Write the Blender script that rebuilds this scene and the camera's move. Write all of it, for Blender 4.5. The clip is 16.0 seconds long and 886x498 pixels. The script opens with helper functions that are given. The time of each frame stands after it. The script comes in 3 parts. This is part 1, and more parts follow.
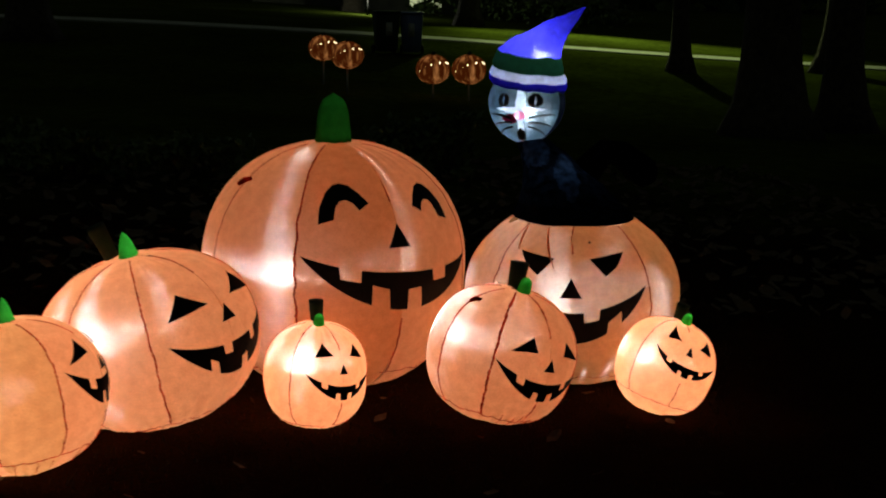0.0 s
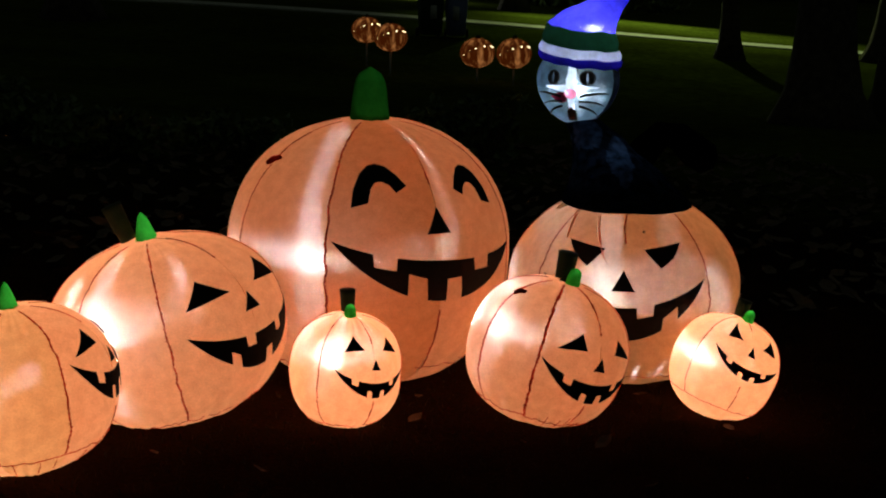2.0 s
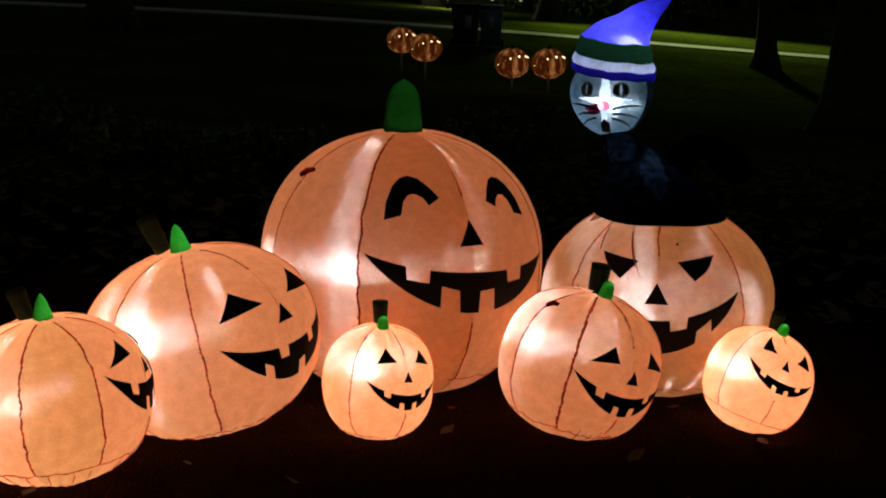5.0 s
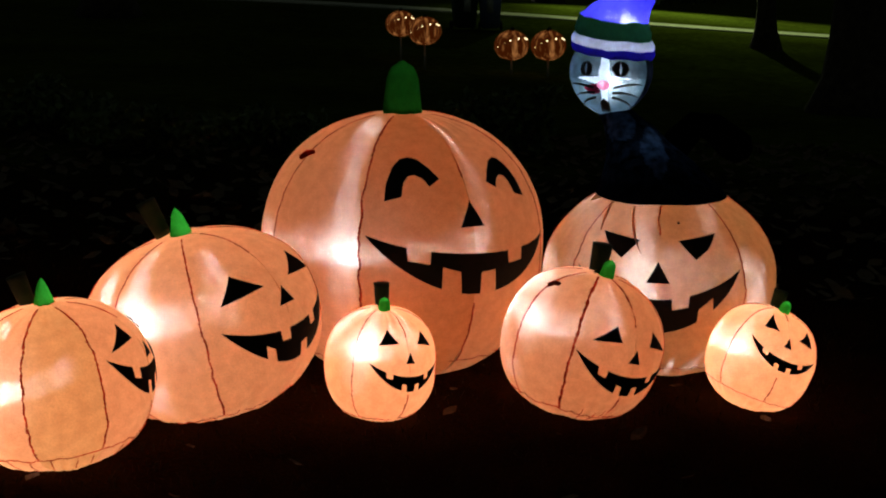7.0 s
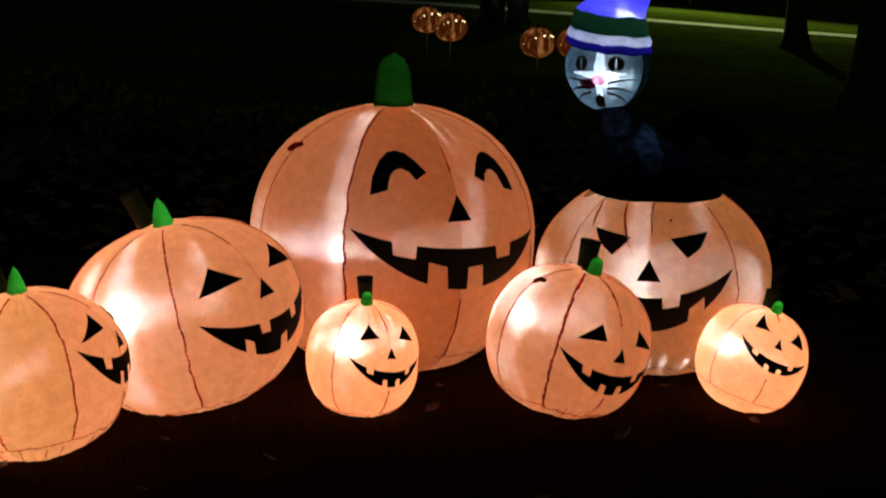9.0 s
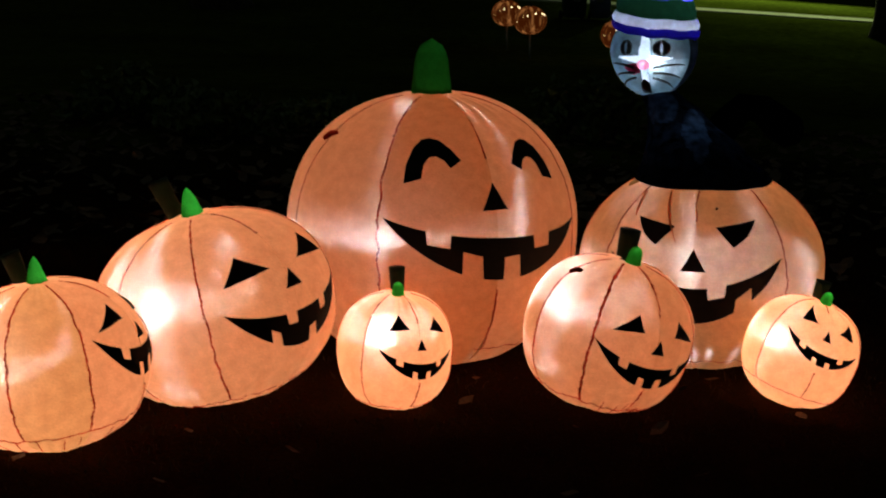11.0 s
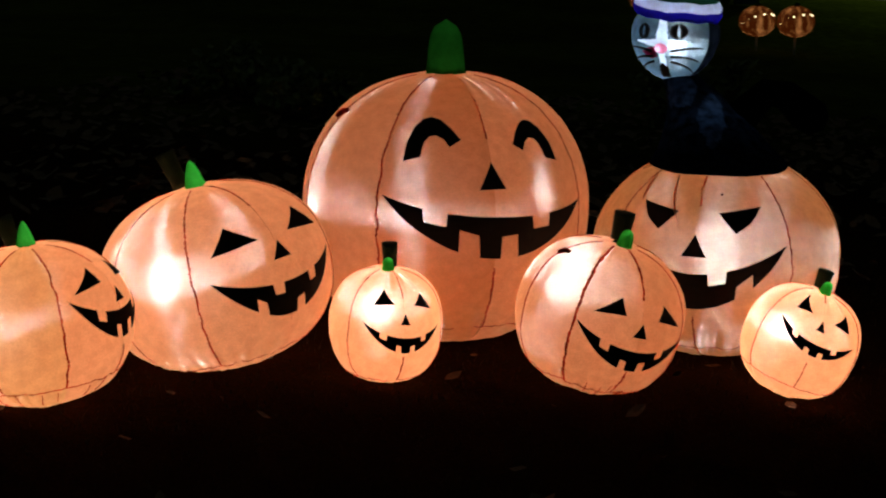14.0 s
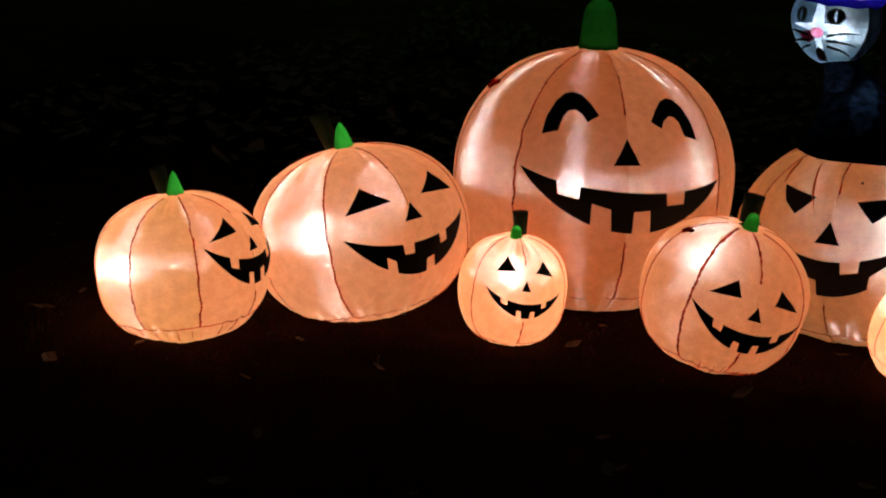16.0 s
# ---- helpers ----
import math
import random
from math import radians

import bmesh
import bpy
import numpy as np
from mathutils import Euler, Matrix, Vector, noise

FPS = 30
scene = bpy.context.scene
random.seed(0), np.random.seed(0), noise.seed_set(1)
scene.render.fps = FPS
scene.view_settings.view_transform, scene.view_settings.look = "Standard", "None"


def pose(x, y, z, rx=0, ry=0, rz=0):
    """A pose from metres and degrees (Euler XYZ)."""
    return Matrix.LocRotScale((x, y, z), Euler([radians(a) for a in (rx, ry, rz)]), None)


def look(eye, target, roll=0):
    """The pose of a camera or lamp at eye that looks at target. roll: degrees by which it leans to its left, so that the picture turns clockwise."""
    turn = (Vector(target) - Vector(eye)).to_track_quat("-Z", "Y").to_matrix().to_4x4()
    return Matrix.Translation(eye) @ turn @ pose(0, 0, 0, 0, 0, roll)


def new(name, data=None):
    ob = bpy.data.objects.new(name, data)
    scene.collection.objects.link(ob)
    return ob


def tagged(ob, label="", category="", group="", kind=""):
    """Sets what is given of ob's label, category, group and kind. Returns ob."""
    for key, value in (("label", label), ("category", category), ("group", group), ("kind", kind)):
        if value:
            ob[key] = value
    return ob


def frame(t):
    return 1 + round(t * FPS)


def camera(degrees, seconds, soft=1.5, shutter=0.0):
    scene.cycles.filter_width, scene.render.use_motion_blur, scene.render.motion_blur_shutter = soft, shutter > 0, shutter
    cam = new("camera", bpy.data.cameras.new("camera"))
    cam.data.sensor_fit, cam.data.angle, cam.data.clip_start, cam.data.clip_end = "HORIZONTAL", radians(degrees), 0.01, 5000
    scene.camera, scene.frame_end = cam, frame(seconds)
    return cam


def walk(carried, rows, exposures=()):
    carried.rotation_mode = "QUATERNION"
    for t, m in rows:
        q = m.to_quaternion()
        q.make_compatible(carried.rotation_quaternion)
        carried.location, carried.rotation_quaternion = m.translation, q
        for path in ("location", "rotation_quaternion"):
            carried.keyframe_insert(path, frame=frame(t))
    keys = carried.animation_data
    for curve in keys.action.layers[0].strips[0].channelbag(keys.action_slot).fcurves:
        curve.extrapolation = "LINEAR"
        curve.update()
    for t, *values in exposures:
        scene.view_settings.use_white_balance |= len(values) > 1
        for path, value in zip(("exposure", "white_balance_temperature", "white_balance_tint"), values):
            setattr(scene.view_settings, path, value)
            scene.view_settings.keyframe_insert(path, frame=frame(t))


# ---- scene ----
cam = camera(35.2, 16.0, 2.0, 0.6)
PATH = [
    (0, (-0.343, -4.817, 1.594), (-0.126, -2.865, 1.215), 0.3),
    (0.5, (-0.295, -4.439, 1.515), (-0.081, -2.49, 1.119), 0.6),
    (1, (-0.314, -4.428, 1.517), (-0.104, -2.481, 1.114), 1.1),
    (1.5, (-0.307, -4.431, 1.529), (-0.13, -2.481, 1.12), 1.1),
    (2, (-0.305, -4.431, 1.522), (-0.147, -2.478, 1.123), 0.9),
    (2.5, (-0.305, -4.432, 1.524), (-0.167, -2.476, 1.128), 1.0),
    (3, (-0.299, -4.435, 1.535), (-0.184, -2.472, 1.169), 0.9),
    (3.5, (-0.306, -4.432, 1.526), (-0.19, -2.467, 1.173), 0.8),
    (4, (-0.303, -4.436, 1.531), (-0.192, -2.472, 1.168), 0.8),
    (6.5, (-0.297, -4.432, 1.532), (-0.194, -2.476, 1.129), 0.5),
    (7, (-0.295, -4.43, 1.521), (-0.189, -2.475, 1.112), 0.1),
    (7.5, (-0.281, -4.422, 1.514), (-0.178, -2.47, 1.091), -0.0),
    (8, (-0.24, -4.414, 1.504), (-0.185, -2.459, 1.086), -0.4),
    (8.5, (-0.175, -4.395, 1.497), (-0.117, -2.442, 1.069), 0.7),
    (9, (-0.138, -4.386, 1.502), (-0.076, -2.43, 1.089), 0.6),
    (9.2, (-0.139, -4.384, 1.513), (-0.134, -2.423, 1.118), -0.2),
    (11.3, (0.099, -4.277, 1.456), (0.033, -2.326, 1.024), -0.3),
    (11.5, (0.13, -4.289, 1.49), (0.07, -2.338, 1.051), -0.6),
    (12, (0.178, -4.283, 1.478), (-0.037, -2.34, 1.058), -1.9),
    (12.5, (0.33, -4.312, 1.477), (0.08, -2.381, 1.022), -0.4),
    (13, (0.434, -4.335, 1.482), (0.166, -2.403, 1.04), 0.7),
    (13.5, (0.528, -4.345, 1.462), (0.326, -2.412, 0.992), -0.2),
    (14, (0.594, -4.31, 1.45), (0.306, -2.381, 1.01), 0.0),
    (14.5, (0.675, -4.313, 1.45), (0.351, -2.398, 0.972), 1.1),
    (15, (0.763, -4.312, 1.477), (0.458, -2.415, 0.92), 0.6),
    (15.5, (0.842, -4.34, 1.462), (0.347, -2.465, 0.971), 1.1),
    (16, (1.057, -4.373, 1.513), (0.415, -2.545, 1.017), 1.1),
]
walk(cam, [(t, look(eye, target, roll)) for t, eye, target, roll in PATH])

# ---------------------------------------------------------------- world and lights
world = bpy.data.worlds.new("night")
scene.world = world
world.use_nodes = True
wbg = world.node_tree.nodes["Background"]
wbg.inputs[0].default_value = (0.62, 0.75, 0.6, 1)
wbg.inputs[1].default_value = 0.034


def lamp(name, kind, where, power, colour, radius=0.03, target=None, spread=60):
    data = bpy.data.lights.new(name, kind)
    data.energy, data.color = power, colour
    data.shadow_soft_size = radius
    if kind == "SPOT":
        data.spot_size, data.spot_blend = radians(spread), 0.8
    ob = new(name, data)
    ob.matrix_world = look(where, target) if target else Matrix.Translation(where)
    return ob


WARM = (1.0, 0.93, 0.86)
BULBS = {  # where the bulb hangs in each inflatable, and its power
    "big": ((-0.259, 1.103, 0.39), 7.18),
    "left": ((-0.969, 0.232, 0.279), 5.66),
    "far_left": ((-1.323, -0.46, 0.287), 4.88),
    "tiny": ((-0.284, 0.189, 0.193), 2.93),
    "middle": ((0.394, 0.394, 0.212), 3.21),
    "tilted": ((1.107, 0.47, 0.101), 3.35),
    "cat_pumpkin": ((0.879, 1.208, 0.192), 4.80),
}
for key, (where, power) in BULBS.items():
    lamp("bulb_" + key, "POINT", where, power, WARM, 0.02)
lamp("bulb_cat_body", "POINT", (0.80, 1.02, 0.74), 0.5, (0.35, 0.65, 1.0), 0.02)
lamp("bulb_cat_head", "POINT", (0.685, 1.17, 1.05), 2.8, (0.58, 0.78, 1.0), 0.02)
lamp("bulb_cat_hat", "POINT", (0.72, 1.13, 1.26), 1.8, (0.62, 0.72, 1.0), 0.02)
lamp("street_light", "SPOT", (11.5, 53, 9), 15000, (0.80, 1.0, 0.36), 0.25, (10.8, 43.5, -0.4), 66)
lamp("porch_light", "POINT", (3.05, 54.7, 1.02), 200, (0.9, 1.0, 0.75), 0.15)


# ---------------------------------------------------------------- materials
class Nodes:
    """A small builder for node materials."""

    def __init__(self, name):
        self.m = bpy.data.materials.new(name)
        self.m.use_nodes = True
        self.t = self.m.node_tree
        self.t.nodes.clear()
        self.out = self.t.nodes.new("ShaderNodeOutputMaterial")

    def add(self, kind, **inputs):
        n = self.t.nodes.new("ShaderNode" + kind)
        for k, v in inputs.items():
            self.put(n.inputs[k.replace("_", " ")], v)
        return n

    def put(self, socket, v):
        if isinstance(v, bpy.types.NodeSocket):
            self.t.links.new(v, socket)
        elif isinstance(v, bpy.types.Node):
            self.t.links.new(v.outputs[0], socket)
        elif isinstance(v, tuple) and len(v) == 3 and socket.type == "RGBA":
            socket.default_value = (*v, 1)
        else:
            socket.default_value = v

    def noise(self, scale, detail=4, space="Object"):
        c = self.add("TexCoord")
        return self.add("TexNoise", Vector=c.outputs[space], Scale=float(scale), Detail=float(detail))

    def ramp(self, fac, a, b, lo=0.3, hi=0.7):
        r = self.add("ValToRGB", Fac=fac)
        r.color_ramp.elements[0].position, r.color_ramp.elements[1].position = lo, hi
        r.color_ramp.elements[0].color, r.color_ramp.elements[1].color = (*a, 1), (*b, 1)
        return r

    def mul(self, a, b):
        n = self.t.nodes.new("ShaderNodeMix")
        n.data_type, n.blend_type = "RGBA", "MULTIPLY"
        n.inputs[0].default_value = 1.0
        self.put(n.inputs[6], a)
        self.put(n.inputs[7], b)
        return n.outputs[2]

    def math(self, op, a, b=0.0):
        n = self.t.nodes.new("ShaderNodeMath")
        n.operation = op
        self.put(n.inputs[0], a)
        self.put(n.inputs[1], b)
        return n

    def vmath(self, op, a, b=(0, 0, 0), scale=None):
        n = self.t.nodes.new("ShaderNodeVectorMath")
        n.operation = op
        self.put(n.inputs[0], a)
        self.put(n.inputs[1], b)
        if scale is not None:
            self.put(n.inputs["Scale"], scale)
        return n

    def bump(self, fac, strength, distance=0.01):
        return self.add("Bump", Height=fac, Strength=strength, Distance=distance)

    def done(self, shader):
        self.t.links.new(shader.outputs[0], self.out.inputs["Surface"])
        return self.m


def plain(name, a, b, scale=20, rough=0.8, bump=0.3, dist=0.01, metal=0.0, spec=0.3):
    """Two tones of one surface mixed by coarse and fine noise, with relief."""
    n = Nodes(name)
    big, fine = n.noise(scale, 5), n.noise(scale * 9, 3)
    col = n.mul(n.ramp(big.outputs[0], a, b), n.ramp(fine.outputs[0], (0.75, 0.75, 0.75), (1.15, 1.15, 1.15)))
    p = n.add("BsdfPrincipled", Base_Color=col, Roughness=rough, Metallic=metal)
    p.inputs["Specular IOR Level"].default_value = spec
    if bump:
        n.put(p.inputs["Normal"], n.bump(fine.outputs[0], bump, dist))
    return n.done(p)


def fabric(name, colour, through_share=0.6, spot=0.2, tone=0.16, veil=0.0, grain=28.0):
    """Thin woven nylon: glows softly, and scatters the bulb behind it along its two thread directions (the mesh's "warp" and across it)."""
    n = Nodes(name)
    info = n.add("ObjectInfo")
    mott, weave, cloud = n.noise(grain, 6), n.noise(190, 2), n.noise(3.2, 4)
    lo, hi = 1 - tone, 1 + tone * 0.4
    var = n.ramp(mott.outputs[0], (lo, lo * 0.95, lo * 0.90), (hi, hi, hi), 0.34, 0.66)
    fine = n.ramp(weave.outputs[0], (0.92, 0.91, 0.90), (1.06, 1.06, 1.06), 0.3, 0.7)
    broad = n.ramp(cloud.outputs[0], (1 - tone * 0.5, 1 - tone * 0.7, 1 - tone * 0.8), (1.04, 1.04, 1.05), 0.3, 0.7)
    lot = n.ramp(info.outputs["Random"], (0.90, 0.84, 0.80), (1.03, 1.04, 1.05), 0.0, 1.0)
    col = n.mul(n.mul(n.mul(n.mul(colour, var.outputs[0]), fine.outputs[0]), lot.outputs[0]), broad.outputs[0])
    # small damp specks let more light through
    dots = n.t.nodes.new("ShaderNodeTexVoronoi")
    n.put(dots.inputs["Vector"], n.add("TexCoord").outputs["Object"])
    dots.inputs["Scale"].default_value = 42.0
    near = n.ramp(dots.outputs["Distance"], (1, 1, 1), (0, 0, 0), 0.05, 0.16)
    some = n.ramp(n.noise(4.5, 2).outputs[0], (0, 0, 0), (1, 1, 1), 0.56, 0.70)
    speck = n.math("MULTIPLY", n.math("MULTIPLY", near.outputs[0], some.outputs[0]), 0.10 if spot else 0.0)
    bump = n.bump(mott.outputs[0], 0.10, 0.006)
    diffuse = n.add("BsdfDiffuse", Color=col, Normal=bump)
    soft = n.add("BsdfTranslucent", Color=col, Normal=bump)
    body = n.add("MixShader", Fac=through_share)
    n.put(body.inputs[1], diffuse)
    n.put(body.inputs[2], soft)
    if not spot:
        return n.done(body)
    geo = n.add("NewGeometry")
    rand = n.t.nodes.new("ShaderNodeTexWhiteNoise")
    n.put(rand.inputs["Vector"], n.vmath("SCALE", geo.outputs["Position"], scale=9731.0))
    parts = n.add("SeparateColor", Color=rand.outputs["Color"])
    wide = n.math("MULTIPLY", n.math("SUBTRACT", rand.outputs["Value"], 0.5), 1.0)
    spread = n.math("ADD", wide, n.math("MULTIPLY", n.math("SUBTRACT", parts.outputs[1], 0.5), 1.0))
    spread = n.math("MULTIPLY", spread, n.math("ADD", n.math("MULTIPLY", n.math("ABSOLUTE", spread), 0.55), 0.45))
    warp_at = n.t.nodes.new("ShaderNodeAttribute")
    warp_at.attribute_name = "warp"
    warp = n.vmath("ADD", warp_at.outputs["Vector"], (0.0, 0.0, 0.001))
    weft = n.vmath("NORMALIZE", n.vmath("CROSS_PRODUCT", warp, geo.outputs["Normal"]))
    rise = n.vmath("CROSS_PRODUCT", geo.outputs["Normal"], weft)
    lobes = []
    for way, reach, rough in ((weft, WEFT_REACH, 0.15), (rise, WARP_REACH, 0.15)):
        turn = n.math("MULTIPLY", spread, reach)
        nrm = n.vmath("ADD", n.vmath("SCALE", geo.outputs["Normal"], scale=n.math("COSINE", turn)), n.vmath("SCALE", way, scale=n.math("SINE", turn)))
        lobes.append(n.add("BsdfRefraction", Color=(1.0, 0.97, 0.93), Roughness=rough, IOR=1.7, Normal=nrm))
    cross = n.add("MixShader", Fac=0.42)
    n.put(cross.inputs[1], lobes[0])
    n.put(cross.inputs[2], lobes[1])
    core = n.add("BsdfRefraction", Color=(0.92, 0.97, 1.0), Roughness=0.22, IOR=1.7)
    haze = n.add("BsdfRefraction", Color=(1.0, 0.86, 0.76), Roughness=0.75, IOR=1.5)
    lit = n.add("MixShader", Fac=CORE_SHARE)
    n.put(lit.inputs[1], cross)
    n.put(lit.inputs[2], core)
    hazy = n.add("MixShader", Fac=veil)
    n.put(hazy.inputs[1], body)
    n.put(hazy.inputs[2], haze)
    top = n.add("MixShader", Fac=n.math("ADD", speck, spot))
    n.put(top.inputs[1], hazy)
    n.put(top.inputs[2], lit)
    return n.done(top)


WEFT_REACH, WARP_REACH, CORE_SHARE = 1.22, 1.05, 0.07
ORANGE = fabric("orange_nylon", (0.92, 0.435, 0.203), 0.74, 0.020, 0.075, 0.008)
# darker copy of the orange: one panel's weaker glow put into its colour
ORANGE_DIM = fabric("dim_orange_nylon", (0.85, 0.335, 0.122), 0.70, 0.016, 0.075, 0.008)
TAN = fabric("tan_orange_nylon", (0.84, 0.435, 0.175), 0.74, 0.013, 0.09, 0.006)
GREEN_CLOTH = fabric("green_nylon", (0.05, 0.60, 0.07), 0.6, 0.0)
GREEN_DEEP = fabric("deep_green_nylon", (0.022, 0.26, 0.03), 0.5, 0.0)
BLACK_CLOTH = plain("black_nylon", (0.004, 0.004, 0.004), (0.008, 0.007, 0.007), 60, 0.85, 0.2, 0.003, spec=0.15)
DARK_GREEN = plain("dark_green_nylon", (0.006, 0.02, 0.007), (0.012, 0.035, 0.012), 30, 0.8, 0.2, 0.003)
SEAM = fabric("dark_red_seam", (0.62, 0.09, 0.045), 0.85, 0.0, 0.6)
WHITE_CLOTH = fabric("white_nylon", (0.80, 0.86, 0.92), 0.6, 0.02)
GREY_CLOTH = fabric("blue_grey_nylon", (0.046, 0.082, 0.105), 0.55, 0.012, 0.3, 0.012)
BLUE_CLOTH = fabric("violet_blue_nylon", (0.085, 0.075, 0.90), 0.6, 0.018)
BRIM_CLOTH = fabric("deep_blue_nylon", (0.015, 0.010, 0.26), 0.55, 0.0)
BAND_CLOTH = fabric("dark_green_band", (0.01, 0.05, 0.02), 0.3, 0.0)
PINK_CLOTH = fabric("pink_nylon", (0.95, 0.22, 0.34), 0.8, 0.012)
CHEEK_CLOTH = fabric("pale_blue_nylon", (0.065, 0.115, 0.140), 0.6, 0.018, 0.25, 0.02)
NOSE_SPILL = fabric("nose_spill_red", (0.22, 0.015, 0.05), 0.7, 0.0, 0.4)
CHEST_GLOW = fabric("chest_glow_blue", (0.028, 0.042, 0.07), 0.6, 0.0, 0.8)
CAT_BLACK = fabric("black_cat_nylon", (0.008, 0.012, 0.020), 0.5, 0.0, 1.0)
BARK = plain("bark", (0.03, 0.022, 0.015), (0.09, 0.07, 0.05), 9, 0.95, 1.0, 0.04)
LEAF = plain("leaf", (0.03, 0.06, 0.012), (0.09, 0.13, 0.03), 6, 0.55, 0.2, 0.01)
FALLEN = plain("fallen_leaf", (0.03, 0.018, 0.009), (0.09, 0.055, 0.025), 8, 0.7, 0.3, 0.01)
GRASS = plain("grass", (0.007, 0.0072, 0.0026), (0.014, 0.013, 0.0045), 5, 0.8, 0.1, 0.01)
ASPHALT = plain("pale_road", (0.24, 0.25, 0.22), (0.36, 0.37, 0.32), 1.5, 0.9, 0.3, 0.01)
BIN_BLUE = plain("blue_bin_plastic", (0.09, 0.13, 0.27), (0.13, 0.17, 0.33), 6, 0.5, 0.1, 0.004)
SIDING = plain("house_siding", (0.07, 0.07, 0.055), (0.12, 0.12, 0.09), 2, 0.85, 0.2, 0.01)
ROOFING = plain("dark_shingles", (0.03, 0.03, 0.03), (0.07, 0.065, 0.06), 3, 0.9, 0.6, 0.02)
STAKE = plain("green_stake", (0.25, 0.28, 0.25), (0.4, 0.42, 0.4), 20, 0.5, 0.1, 0.002, 0.3)


def ground_material():
    n = Nodes("lawn")
    big, mid, fine = n.noise(0.35, 5), n.noise(5, 5), n.noise(70, 4)
    dim_soil = n.ramp(mid.outputs[0], (0.0105, 0.0042, 0.0022), (0.0150, 0.0070, 0.0030), 0.35, 0.65)
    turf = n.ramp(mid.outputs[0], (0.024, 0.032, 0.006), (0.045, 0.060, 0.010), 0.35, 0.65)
    # unlit dark and the pumpkins' red glow put into the near soil colour, lighter turf farther out
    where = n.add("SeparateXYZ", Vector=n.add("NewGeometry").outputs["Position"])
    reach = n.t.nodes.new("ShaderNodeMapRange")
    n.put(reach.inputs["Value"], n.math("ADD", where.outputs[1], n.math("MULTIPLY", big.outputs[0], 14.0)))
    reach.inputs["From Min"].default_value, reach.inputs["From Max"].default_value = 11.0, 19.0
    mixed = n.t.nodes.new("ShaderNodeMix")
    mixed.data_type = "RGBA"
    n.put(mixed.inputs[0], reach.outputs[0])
    n.put(mixed.inputs[6], dim_soil.outputs[0])
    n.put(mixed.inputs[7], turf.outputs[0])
    b = n.ramp(big.outputs[0], (0.7, 0.65, 0.6), (1.3, 1.3, 1.1))
    c = n.ramp(fine.outputs[0], (0.45, 0.45, 0.45), (1.5, 1.5, 1.4))
    col = n.mul(n.mul(mixed.outputs[2], b.outputs[0]), c.outputs[0])
    p = n.add("BsdfPrincipled", Base_Color=col, Roughness=0.95, Normal=n.bump(fine.outputs[0], 0.35, 0.015))
    p.inputs["Specular IOR Level"].default_value = 0.0
    return n.done(p)


def glow(name, colour, strength):
    n = Nodes(name)
    return n.done(n.add("Emission", Color=colour, Strength=strength))


def amber_material():
    """Ribbed amber plastic, lit; the ribs' bright highlights are painted as stretched streaks in the glow."""
    n = Nodes("amber_lantern")
    v = n.noise(1, 2)
    m = n.add("Mapping", Vector=n.add("TexCoord").outputs["Object"], Scale=(11, 11, 1.6))
    n.put(v.inputs["Vector"], m)
    hot = n.ramp(v.outputs[0], (0.10, 0.018, 0.002), (1.0, 0.38, 0.11), 0.48, 0.8)
    e = n.add("Emission", Color=hot.outputs[0], Strength=0.42)
    g = n.add("BsdfGlossy", Color=(0.8, 0.5, 0.3), Roughness=0.2)
    m = n.add("MixShader", Fac=0.1)
    n.put(m.inputs[1], e)
    n.put(m.inputs[2], g)
    return n.done(m)


AMBER = amber_material()
SPARK = glow("lantern_bulb", (1.0, 0.75, 0.4), 2.6)
PANE_GLOW = glow("lit_window", (0.75, 0.85, 0.45), 0.55)
PORCH_GLOW = glow("porch_lamp_glass", (0.85, 1.0, 0.8), 6.0)


# ---------------------------------------------------------------- helpers for meshes
def mesh_from(name, bm, material, smooth=True):
    me = bpy.data.meshes.new(name)
    bm.to_mesh(me)
    bm.free()
    me.materials.append(material)
    if smooth:
        me.polygons.foreach_set("use_smooth", [True] * len(me.polygons))
    return me


def part(name, bm, material, parent, label="", smooth=True):
    ob = new(name, mesh_from(name, bm, material, smooth))
    if parent is not None:
        ob.parent = parent
    return tagged(ob, label)


def thing(name, where, label, category, group="", kind=""):
    ob = new(name)
    ob.matrix_world = Matrix.Translation(where)
    ob.empty_display_size = 0.1
    return tagged(ob, label, category, group, kind)


def sweep(bm, points, radii, sides=8, cap=True):
    """A tube along points with a radius at each."""
    points = [Vector(p) for p in points]
    rings = []
    for i, p in enumerate(points):
        d = (points[min(i + 1, len(points) - 1)] - points[max(i - 1, 0)]).normalized()
        side = d.cross(Vector((0.13, 0.97, 0.21))).normalized()
        up = side.cross(d)
        r = radii[i] if not isinstance(radii, (int, float)) else radii
        rings.append([bm.verts.new(p + (side * math.cos(a) + up * math.sin(a)) * r)
                      for a in (math.tau * k / sides for k in range(sides))])
    for a, b in zip(rings, rings[1:]):
        for k in range(sides):
            bm.faces.new((a[k], a[(k + 1) % sides], b[(k + 1) % sides], b[k]))
    if cap:
        bm.faces.new(rings[0][::-1])
        bm.faces.new(rings[-1])
    return bm


def box(bm, lo, hi, bevel=0.0):
    made = bmesh.ops.create_cube(bm, size=1.0)["verts"]
    for v in made:
        v.co = Vector([l + (c + 0.5) * (h - l) for c, l, h in zip(v.co, lo, hi)])
    if bevel:
        edges = {e for v in made for e in v.link_edges}
        bmesh.ops.bevel(bm, geom=list(edges), offset=bevel, segments=2, affect="EDGES")
    return bm


# ---------------------------------------------------------------- ground
def smooth_step(a, b, x):
    k = min(1.0, max(0.0, (x - a) / (b - a)))
    return k * k * (3 - 2 * k)


